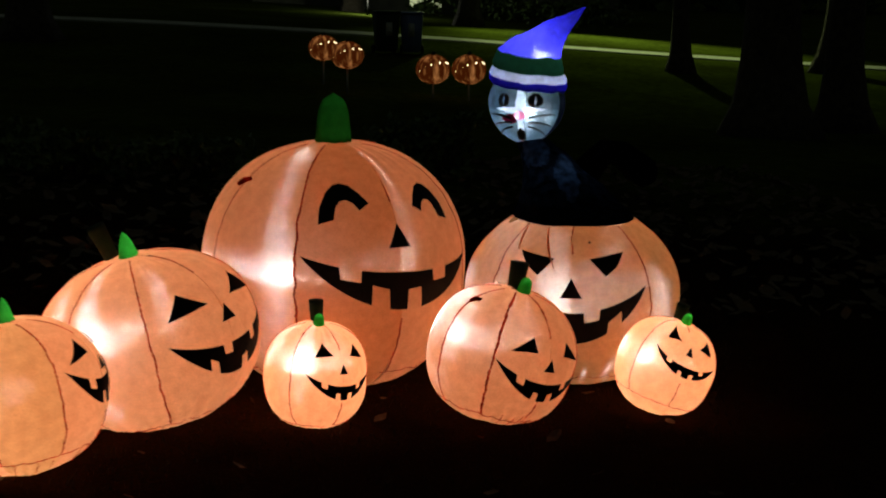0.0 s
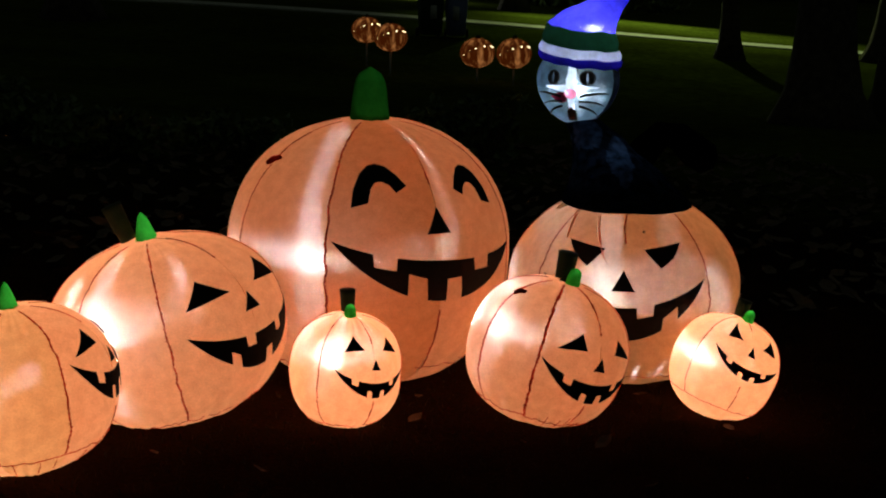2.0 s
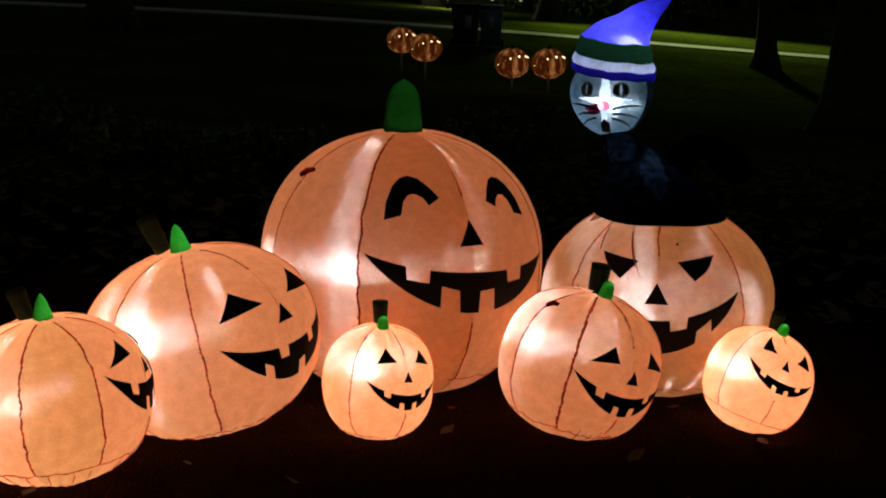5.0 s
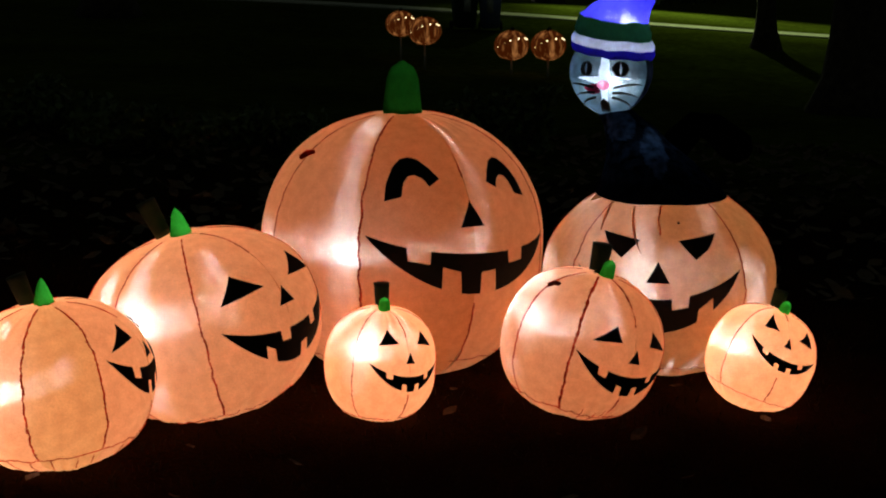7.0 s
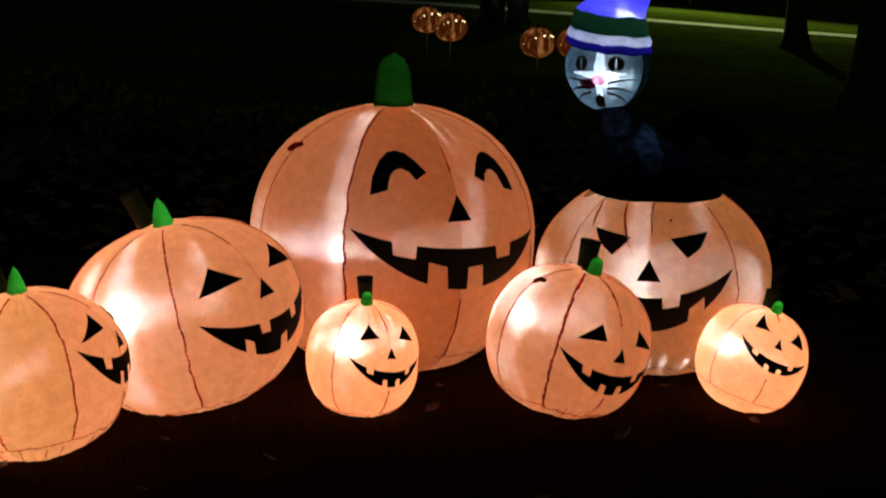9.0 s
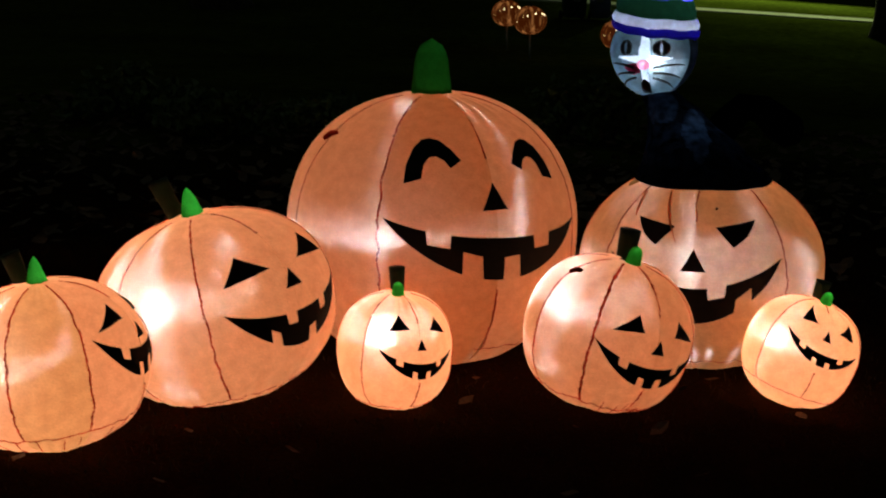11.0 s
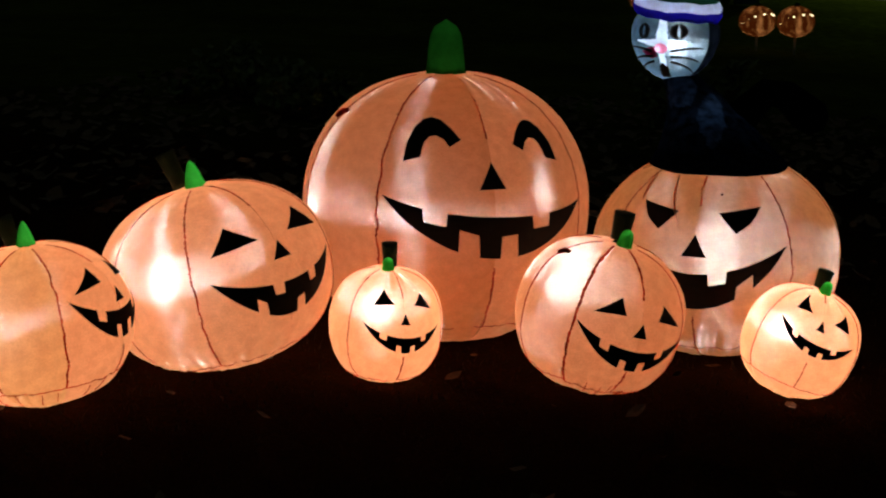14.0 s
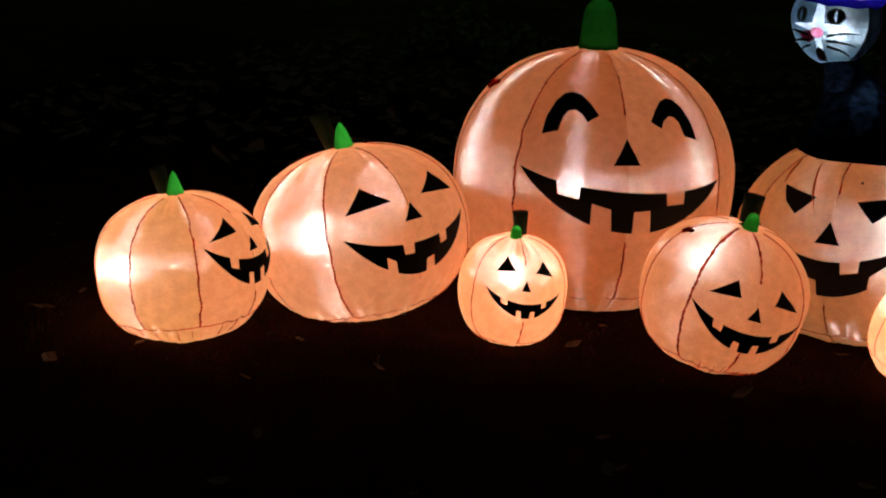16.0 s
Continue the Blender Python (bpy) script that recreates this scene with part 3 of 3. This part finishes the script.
def head_pieces(az0, az1, e0, e1, zone, n, m):
    """The skull's skin from az0 to az1, sorted into one mesh for each cloth."""
    made = {}
    step_a, step_e = (az1 - az0) / n, (e1 - e0) / m
    for i in range(n):
        for j in range(m):
            az, el = az0 + step_a * i, e0 + step_e * j
            made.setdefault(zone(az + step_a / 2, el + step_e / 2), []).append((az, el))
    made.pop(None, None)
    for key, cells in made.items():
        bm, seen = bmesh.new(), {}
        for az, el in cells:
            ring = []
            for a, e in ((az, el), (az + step_a, el), (az + step_a, el + step_e), (az, el + step_e)):
                spot = (round(a, 3), round(e, 3))
                if spot not in seen:
                    seen[spot] = bm.verts.new(head_at(a, e))
                ring.append(seen[spot])
            bm.faces.new(ring)
        made[key] = bm
    return made


def head_patch(corners, lift):
    bm = bmesh.new()
    vs = [bm.verts.new((a / 57.0, e / 57.0, 0)) for a, e in corners]
    bm.faces.new(vs).normal_update()
    bmesh.ops.triangulate(bm, faces=bm.faces[:])
    for _ in range(3):
        long = [e for e in bm.edges if e.calc_length() > 0.15]
        if not long:
            break
        bmesh.ops.subdivide_edges(bm, edges=long, cuts=1)
        bmesh.ops.triangulate(bm, faces=[f for f in bm.faces if len(f.verts) > 3])
    for v in bm.verts:
        v.co = head_at(v.co.x * 57, v.co.y * 57, lift)
    bmesh.ops.recalc_face_normals(bm, faces=bm.faces)
    return bm


def ring_corners(az, el, ra, re, n=16):
    return [(az + ra * math.cos(math.tau * k / n), el + re * math.sin(math.tau * k / n)) for k in range(n)]


# skull: white blaze, grey brows, paler cheeks, black back
CLOTHS = {"blaze": (WHITE_CLOTH, "glowing white blaze on the face"), "brow_a": (GREY_CLOTH, "dim blue-grey brow"), "brow_b": (GREY_CLOTH, "dim blue-grey brow"),
          "cheek_a": (CHEEK_CLOTH, "glowing pale blue-grey cheek"), "cheek_b": (CHEEK_CLOTH, "glowing pale blue-grey cheek")}
for key, bm in head_pieces(-68, 68, -80, 60, face_zone, 136, 140).items():
    part(key.split("_")[0], bm, CLOTHS[key][0], cat, CLOTHS[key][1])
for bm in head_pieces(68, 292, -80, 75, lambda az, el: "back", 28, 30).values():
    part("back_of_head", bm, CAT_BLACK, cat, "black back of the head")
for az, wide in ((-23, 9.5), (24, 11.5)):
    for side in (-1, 1):  # two halves that leave a short lit slit between them
        rim = [(az + side * wide * math.cos(a), 13 + 10.5 * math.sin(a)) for a in (math.pi * (k / 12 - 0.5) for k in range(13))]
        slit = [(az + side * (0.05 + 1.7 * math.sqrt(max(0.0, 1 - (v / 0.62) ** 2))), 13 + 10.5 * v) for v in (0.9, 0.6, 0.45, 0.2, 0, -0.2, -0.45, -0.6, -0.9)]
        part("eye", head_patch(rim + slit, 0.006), BLACK_CLOTH, cat, "half of a round black eye with a slit pupil")
# red light bleeding from the pink nose, laid on as a dull red patch
part("nose_shade", head_patch([(-6, -6), (-4, -20), (-16, -24), (-30, -14), (-20, -9)], 0.003), NOSE_SPILL, cat, "dull red patch beside the nose")
bm = head_patch(ring_corners(1, -9, 9, 7), 0.004)
for v in bm.verts:
    v.co += Vector((0, -0.012, 0)) * max(0.0, 1 - (v.co - head_at(1, -9, 0.004)).length / 0.028)
part("nose", bm, PINK_CLOTH, cat, "glowing pink nose")
part("mouth", head_patch([(1, -28), (10, -36), (13, -56), (-9, -56), (-6, -36)], 0.006), BLACK_CLOTH, cat, "open black mouth")
for s in (-1, 1):
    for k in range(3):
        bm = bmesh.new()
        pts = [head_at(1 + s * (13 + 9 * i), -13 - 7 * k + (3.5 - 3.0 * k) * i * 0.75 - i * i * 0.4, 0.007) for i in range(6)]
        sweep(bm, pts, [0.0045, 0.005, 0.0045, 0.004, 0.003, 0.0015], 6)
        part("whisker", bm, BLACK_CLOTH, cat)


def loc(*p):
    return Vector(p) - CAT_BASE


# the hat: violet brim edge, white band, dark green band, slanting cone
def hat_ring(z, r, dx=0.0, dy=0.0):
    return (loc(HEAD.x + 0.004 + dx, HEAD.y + dy, z + 0.004), r * 0.97, r * 0.92)


def tilted_lathe(rings, slope=-0.10, front=0.10, fold=0.0):
    bm = lathe(bmesh.new(), rings, 40, cap=False)
    c = loc(HEAD.x, HEAD.y, 0)
    for v in bm.verts:
        v.co.z += slope * (v.co.x - c.x) + front * (v.co.y - c.y)
        v.co.z += fold * noise.noise((v.co.x * 16, v.co.y * 16, v.co.z * 8))
    return bm


part("hat_brim", tilted_lathe([hat_ring(1.142, 0.162), hat_ring(1.156, 0.174), hat_ring(1.176, 0.172)], fold=0.012), BRIM_CLOTH, cat, "violet blue hat brim edge")
part("hat_band", tilted_lathe([hat_ring(1.177, 0.170), hat_ring(1.190, 0.172), hat_ring(1.207, 0.163), hat_ring(1.212, 0.158)], fold=0.005), WHITE_CLOTH, cat, "glowing white hat band")
part("hat_band", tilted_lathe([hat_ring(1.213, 0.156), hat_ring(1.235, 0.158), hat_ring(1.270, 0.146), hat_ring(1.284, 0.140)], fold=0.005), BAND_CLOTH, cat, "dark green hat band")
rings = []
for i in range(15):
    k = i / 14
    rings.append(hat_ring(1.285 + 0.222 * k, 0.140 * (1 - k) ** 0.92 + 0.004, 0.245 * k ** 1.25, 0.0))
part("hat_cone", tilted_lathe(rings, slope=-0.10, fold=0.012), BLUE_CLOTH, cat, "glowing violet blue pointed hat, tip bent over")

# neck, chest and the haunches that fill the pumpkin's opening
rings = []
for z, x, rx, ry in ((0.601, 0.85, 0.20, 0.20), (0.608, 0.85, 0.237, 0.236), (0.618, 0.85, 0.258, 0.256), (0.635, 0.85, 0.245, 0.240), (0.67, 0.835, 0.20, 0.185), (0.74, 0.815, 0.16, 0.155),
                     (0.80, 0.785, 0.125, 0.13), (0.86, 0.745, 0.10, 0.11), (0.89, 0.72, 0.092, 0.10), (0.925, 0.70, 0.085, 0.09)):
    rings.append((loc(x, 0.918 + (z - 0.62) * 0.75, z), rx, ry))
bm = lathe(bmesh.new(), rings, 36)
for v in bm.verts:
    v.co += Vector((noise.noise(v.co * 6), noise.noise(v.co * 6 + Vector((9, 0, 0))), 0)) * 0.03
bmesh.ops.subdivide_edges(bm, edges=bm.edges[:], cuts=6, use_grid_fill=True)


# body bulb's soft glow on the chest, shaped as two lighter cloth patches
def on_chest(f):
    c = f.calc_center_median() + CAT_BASE
    return c.y < 0.90 + (c.z - 0.62) * 0.75 + 0.10 and min(math.hypot((c.x - 0.70) / 0.055, (c.z - 0.88) / 0.07), math.hypot((c.x - 0.815) / 0.05, (c.z - 0.78) / 0.075)) < 1 + 0.3 * noise.noise(c * 22)


chest = bm.copy()
bmesh.ops.delete(bm, geom=[f for f in bm.faces if on_chest(f)], context="FACES")
bmesh.ops.delete(chest, geom=[f for f in chest.faces if not on_chest(f)], context="FACES")
part("body", bm, CAT_BLACK, cat, "dark sagging black fabric body")
part("chest", chest, CHEST_GLOW, cat, "faintly glowing slate blue chest fur patches")
tail = [loc(0.90, 1.12, 0.72), loc(0.97, 1.14, 0.80), loc(1.03, 1.14, 0.86), loc(1.10, 1.14, 0.85), loc(1.17, 1.13, 0.79), loc(1.22, 1.12, 0.76), loc(1.25, 1.12, 0.75)]
part("tail", sweep(bmesh.new(), tail, [0.07, 0.062, 0.056, 0.058, 0.07, 0.066, 0.03], 14), CAT_BLACK, cat, "thick black curled tail")


# ---------------------------------------------------------------- lanterns on stakes
def lantern(where, r, label):
    x, y, z = where
    foot = Vector((x, y, ground_z(x, y)))
    th = thing("pumpkin_lantern", foot, label, "garden lantern", "amber pumpkin lanterns on stakes")
    c = Vector(where) - foot
    bm = bmesh.new()
    n, m = 48, 16
    rows = []
    for j in range(m + 1):
        e = -math.pi / 2 + math.pi * j / m
        rows.append([bm.verts.new(c + Vector((math.cos(a) * math.cos(e), math.sin(a) * math.cos(e), 0.88 * math.sin(e))) * r * (1 + 0.05 * math.cos(a * 8) * math.cos(e)))
                     for a in (math.tau * k / n for k in range(n))])
    for a, b in zip(rows, rows[1:]):
        for k in range(n):
            bm.faces.new((a[k], a[(k + 1) % n], b[(k + 1) % n], b[k]))
    part("globe", bm, AMBER, th, "ribbed amber plastic globe, lit")
    for k in range(13):
        a = math.tau * (k * 0.618 + 0.1)
        bm = bmesh.new()
        p = c + Vector((math.cos(a) * 0.86, math.sin(a) * 0.86, 0.42 * math.sin(k * 2.4))) * r * 1.06
        bmesh.ops.create_icosphere(bm, subdivisions=1, radius=r * 0.06, matrix=Matrix.Translation(p))
        part("bulb", bm, SPARK, th)
    part("stake", sweep(bmesh.new(), [(0, 0, -0.05), (0, 0, max(0.1, c.z - r * 0.86))], 0.02, 8), STAKE, th, "thin pale stake")
    part("cap", sweep(bmesh.new(), [c + Vector((0, 0, r * 0.84)), c + Vector((0.02, 0, r * 1.05))], [r * 0.16, r * 0.1], 8), DARK_GREEN, th)


LANTERNS = [((0.83, 23.0, 0.12), 0.31), ((0.40, 24.5, 0.19), 0.30), ((2.53, 23.0, -0.16), 0.33), ((3.20, 22.6, -0.14), 0.33)]
for where, r in LANTERNS:
    lantern(where, r, "amber ribbed pumpkin lantern lit from inside on a stake")


# ---------------------------------------------------------------- road, lawn beyond, trees, bins, house
def road_z(x, y):
    return ground_z(x, y) + 0.035


def build_road():
    bm = bmesh.new()
    rows = []
    for i in range(61):
        x = -60 + 2.5 * i
        rows.append([bm.verts.new((x, y, road_z(x, y) + d)) for y, d in ((36.5, -0.06), (36.5, 0.0), (37.4, 0.02), (38.3, 0.0), (38.3, -0.06))])
    for a, b in zip(rows, rows[1:]):
        for k in range(4):
            bm.faces.new((a[k], b[k], b[k + 1], a[k + 1]))
    me = mesh_from("road", bm, ASPHALT, False)
    tagged(new("road", me), "narrow pale road lit by a street light", "road", kind="structure")



build_road()


def leaf_mass(rng, centre, size, count, leaf, squash=0.75, core=0.25):
    """Many small bent leaves in uneven clumps."""
    bm = bmesh.new()
    clumps = []
    for _ in range(max(6, count // 55)):
        d = Vector((rng.gauss(0, 1), rng.gauss(0, 1), rng.gauss(0, 1))).normalized() * rng.uniform(core, 1.0)
        clumps.append((Vector((d.x * size[0], d.y * size[1], d.z * size[2])), rng.uniform(0.18, 0.42)))
    for i in range(count):
        c, s = clumps[i % len(clumps)]
        p = Vector(centre) + c + Vector([rng.gauss(0, 0.5) * s * k for k in size])
        n = Vector((rng.gauss(0, 1), rng.gauss(0, 1), rng.gauss(0.4, 1))).normalized()
        t = n.orthogonal().normalized()
        t = (Matrix.Rotation(rng.uniform(0, math.tau), 3, n) @ t)
        w, l = leaf * rng.uniform(0.25, 0.4), leaf * rng.uniform(0.7, 1.3)
        b = n.cross(t)
        vs = [bm.verts.new(p + q) for q in (t * -l / 2, b * w + n * w * 0.3, t * l / 2 - n * l * 0.15, b * -w + n * w * 0.3)]
        bm.faces.new((vs[0], vs[1], vs[2]))
        bm.faces.new((vs[0], vs[2], vs[3]))
    return bm


def tree(x, y, girth, height, seed, label):
    rng = random.Random(seed)
    th = thing("tree", (x, y, ground_z(x, y)), label, "tree")
    bm = bmesh.new()
    pts, rad = [], []
    for i in range(13):
        k = i / 12
        pts.append((0.25 * noise.noise((k * 2, seed, 0)) * k * 3, 0.2 * noise.noise((k * 2, seed, 5)) * k * 3, height * 0.62 * k - 0.1))
        rad.append(girth * (0.5 + 0.42 * math.exp(-k * 14) - 0.26 * k))
    sweep(bm, pts, rad, 18)
    for v in bm.verts:
        a = math.atan2(v.co.y, v.co.x)
        v.co.x *= 1 + 0.10 * math.sin(a * 5 + seed) * math.exp(-max(0, v.co.z) * 1.2)
        v.co.y *= 1 + 0.10 * math.sin(a * 5 + seed) * math.exp(-max(0, v.co.z) * 1.2)
    trunk = part("trunk", bm, BARK, th)
    tips = []
    for k in range(6):
        a = k * 1.05 + seed
        h = height * (0.38 + 0.035 * k)
        i = min(12, int(h / (height * 0.62) * 12))
        p0 = Vector(pts[i])
        reach = height * rng.uniform(0.22, 0.34)
        line = [p0, p0 + Vector((math.cos(a) * reach * 0.4, math.sin(a) * reach * 0.4, height * 0.08)),
                p0 + Vector((math.cos(a) * reach * 0.75, math.sin(a) * reach * 0.75, height * 0.19)), p0 + Vector((math.cos(a) * reach, math.sin(a) * reach, height * 0.30))]
        part("limb", sweep(bmesh.new(), line, [girth * 0.2, girth * 0.14, girth * 0.09, girth * 0.03], 8), BARK, th)
    part("crown", leaf_mass(rng, (0, 0, height * 0.78), (height * 0.36, height * 0.36, height * 0.24), 2600, 0.42), LEAF, th, smooth=False)


tree(6.7, 50, 0.75, 13, 1, "dark broad tree trunk beyond the road")
tree(9.7, 30.5, 0.46, 11, 2, "dark tree trunk beside the road")
tree(7.35, 17, 1.0, 12, 3, "thick dark tree trunk with a flared foot on the lawn")
tree(9.2, 18.5, 0.7, 11, 4, "brown tree trunk on the lawn")
tree(14.8, 33, 0.8, 12, 5, "dark tree trunk near the road")
tree(-6.5, 30, 0.9, 12, 6, "dark tree standing in the shadow of the lawn")
tree(2.5, 58, 0.7, 12, 7, "dark tree trunk in front of the far house")


def wheelie_bin(x, y, turn, label, material):
    th = thing("wheelie_bin", (x, y, ground_z(x, y)), label, "wheelie bin", "bins by the road")
    th.rotation_euler = (0, 0, radians(turn))
    bm = bmesh.new()
    box(bm, (-0.29, -0.36, 0.06), (0.29, 0.36, 1.0))
    for v in bm.verts:
        if v.co.z < 0.5:
            v.co.x *= 0.8
            v.co.y *= 0.78
    bmesh.ops.bevel(bm, geom=bm.edges[:], offset=0.03, segments=2, affect="EDGES")
    part("body", bm, material, th)
    bm = bmesh.new()
    box(bm, (-0.31, -0.39, 1.0), (0.31, 0.38, 1.06), 0.02)
    part("lid", bm, material, th)
    part("handle", sweep(bmesh.new(), [(-0.24, 0.42, 0.97), (0.24, 0.42, 0.97)], 0.018, 8), material, th)
    for s in (-1, 1):
        part("wheel", sweep(bmesh.new(), [(s * 0.24, 0.30, 0.11), (s * 0.30, 0.30, 0.11)], 0.11, 16), BLACK_CLOTH, th)
    bm = bmesh.new()
    box(bm, (-0.08, -0.375, 0.45), (0.08, -0.352, 0.78), 0.004)
    part("label_panel", bm, STAKE, th, "pale label panel")


wheelie_bin(2.12, 30.5, 8, "dark wheelie bin standing by the road", DARK_GREEN)
wheelie_bin(2.78, 30.7, -6, "blue wheelie bin standing by the road", BIN_BLUE)


def house():
    z = ground_z(7, 64)
    th = thing("house", (7, 64, z), "pale house with a lit window behind trees", "house")
    for lo, hi in (((-9, 0, -0.3), (-1.45, 0.25, 3.2)), ((0.25, 0, -0.3), (9, 0.25, 3.2)), ((-1.45, 0, -0.3), (0.25, 0.25, 0.25)), ((-1.45, 0, 1.9), (0.25, 0.25, 3.2)),
                   ((-9, 0.25, -0.3), (-8.75, 7, 3.2)), ((8.75, 0.25, -0.3), (9, 7, 3.2)), ((-8.75, 6.75, -0.3), (8.75, 7, 3.2))):
        part("wall", box(bmesh.new(), lo, hi), SIDING, th, smooth=False)
    bm = bmesh.new()
    vs = [bm.verts.new(p) for p in ((-9.5, -0.6, 3.15), (9.5, -0.6, 3.15), (9.5, 7.6, 3.15), (-9.5, 7.6, 3.15), (-9.5, 3.5, 5.6), (9.5, 3.5, 5.6))]
    for f in ((0, 1, 5, 4), (2, 3, 4, 5), (1, 2, 5), (3, 0, 4), (3, 2, 1, 0)):
        bm.faces.new([vs[k] for k in f])
    part("roof", bm, ROOFING, th, smooth=False)
    bm = bmesh.new()
    for lo, hi in (((-1.5, -0.05, 0.2), (-1.38, 0.2, 1.95)), ((0.18, -0.05, 0.2), (0.3, 0.2, 1.95)), ((-1.38, -0.05, 1.83), (0.18, 0.2, 1.95)), ((-1.38, -0.05, 0.2), (0.18, 0.2, 0.3)), ((-0.63, -0.03, 0.3), (-0.57, 0.15, 1.83))):
        box(bm, lo, hi)
    win = part("window", bm, SIDING, th, "lit window", smooth=False)
    for x0, x1 in ((-1.38, -0.64), (-0.56, 0.18)):
        part("pane", box(bmesh.new(), (x0, 0.1, 0.3), (x1, 0.12, 1.83)), PANE_GLOW, win, smooth=False)


house()


def yard_lamp(x, y, z):
    g = ground_z(x, y)
    th = thing("yard_lamp", (x, y, g), "small bright lamp on a post in the far yard", "yard lamp")
    h = z - g
    part("post", sweep(bmesh.new(), [(0, 0, -0.05), (0, 0, h - 0.1)], 0.04, 8), BLACK_CLOTH, th)
    bm = bmesh.new()
    bmesh.ops.create_icosphere(bm, subdivisions=2, radius=0.13, matrix=Matrix.Translation((0, 0, h)))
    part("lamp_glass", bm, PORCH_GLOW, th, "glowing round glass")


yard_lamp(3.05, 55, 1.02)


def shrub(x, y, size, count, leaf, seed, label, material):
    th = thing("shrub", (x, y, ground_z(x, y)), label, "shrub", "shrubs in the bed")
    rng = random.Random(seed)
    for k in range(9):
        a = k * 0.7 + seed
        part("stem", sweep(bmesh.new(), [(0.03 * math.cos(a), 0.03 * math.sin(a), -0.03), (0.3 * size[0] * math.cos(a), 0.3 * size[1] * math.sin(a), size[2] * 0.9), (0.6 * size[0] * math.cos(a), 0.6 * size[1] * math.sin(a), size[2] * 1.5)], [0.012, 0.008, 0.004], 5), BARK, th)
    part("foliage", leaf_mass(rng, (0, 0, size[2]), size, count, leaf), material, th, smooth=False)


shrub(1.15, 8.6, (0.42, 0.35, 0.32), 900, 0.10, 11, "leafy green shrub in the bed behind the inflatables", LEAF)
shrub(0.75, 8.9, (0.35, 0.3, 0.28), 700, 0.09, 12, "leafy green shrub in the bed behind the inflatables", LEAF)
shrub(-1.1, 8.0, (0.6, 0.45, 0.22), 900, 0.10, 13, "low dark shrub in the leafy bed", LEAF)
shrub(-2.2, 7.4, (0.7, 0.5, 0.2), 900, 0.11, 14, "low dark shrub in the leafy bed", LEAF)
shrub(-3.2, 8.4, (0.7, 0.5, 0.26), 900, 0.11, 15, "low dark shrub in the leafy bed", LEAF)
shrub(6.6, 61.5, (1.6, 0.6, 0.8), 700, 0.3, 18, "loose bush in front of the lit window", LEAF)
shrub(9.5, 60, (2.2, 0.8, 0.6), 1500, 0.3, 16, "clipped hedge in front of the far house", LEAF)
shrub(12.5, 58, (2.5, 0.8, 0.7), 1500, 0.3, 17, "clipped hedge in front of the far house", LEAF)


def far_woods():
    rng = random.Random(31)
    bm = leaf_mass(rng, (10, 105, 5), (75, 4, 5.5), 15000, 2.2, core=0.05)
    tagged(new("far_woods", mesh_from("far_woods", bm, LEAF, False)), "dark belt of far trees behind the houses", "woods", kind="stuff")


far_woods()


# ---------------------------------------------------------------- litter and grass
def fallen_leaves():
    rng = random.Random(5)
    bm = bmesh.new()
    for k in range(2600):
        if k < 70:
            x, y, s = rng.uniform(-2.4, 2.6), rng.uniform(-1.6, 1.0), rng.uniform(0.02, 0.045)
        else:
            x, y, s = rng.uniform(-5, 5), rng.uniform(2.2, 11), rng.uniform(0.04, 0.09)
        z = ground_z(x, y) + 0.012 + rng.uniform(0, 0.02)
        a, tilt = rng.uniform(0, math.tau), rng.uniform(-0.5, 0.5)
        m = Matrix.Translation((x, y, z)) @ Euler((tilt, rng.uniform(-0.5, 0.5), a)).to_matrix().to_4x4()
        ring = [(-1, 0, 0.1), (-0.4, 0.45, 0.18), (0.3, 0.5, 0.1), (1, 0, 0.25), (0.3, -0.5, 0.1), (-0.4, -0.45, 0.18)]
        mid = bm.verts.new(m @ Vector((0, 0, 0)))
        vs = [bm.verts.new(m @ (Vector(p) * s)) for p in ring]
        for i in range(6):
            bm.faces.new((mid, vs[i], vs[(i + 1) % 6]))
    tagged(new("fallen_leaves", mesh_from("fallen_leaves", bm, FALLEN, False)), "scattered dry brown leaves on the lawn", "leaves", kind="stuff")


def grass_blades():
    rng = random.Random(8)
    verts, faces = [], []
    for k in range(26000):
        y = -2.2 + 9.0 * rng.random() ** 1.6
        x = rng.uniform(-2.6, 2.9) * (1 + max(0, y) * 0.12)
        z = ground_z(x, y) - 0.015
        h, w, a = rng.uniform(0.012, 0.034), rng.uniform(0.0012, 0.0024), rng.uniform(0, math.tau)
        dx, dy = math.cos(a) * w, math.sin(a) * w
        lx, ly = rng.gauss(0, 0.5) * h, rng.gauss(0, 0.5) * h
        i = len(verts)
        verts += [(x - dx, y - dy, z), (x + dx, y + dy, z), (x + lx * 0.4 + dx * 0.7, y + ly * 0.4 + dy * 0.7, z + h * 0.6), (x + lx * 0.4 - dx * 0.7, y + ly * 0.4 - dy * 0.7, z + h * 0.6), (x + lx, y + ly, z + h)]
        faces += [(i, i + 1, i + 2, i + 3), (i + 3, i + 2, i + 4)]
    me = bpy.data.meshes.new("grass")
    me.from_pydata(verts, [], faces)
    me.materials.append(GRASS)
    tagged(new("grass", me), "short sparse lawn grass, dull green", "grass", kind="stuff")


fallen_leaves()
grass_blades()
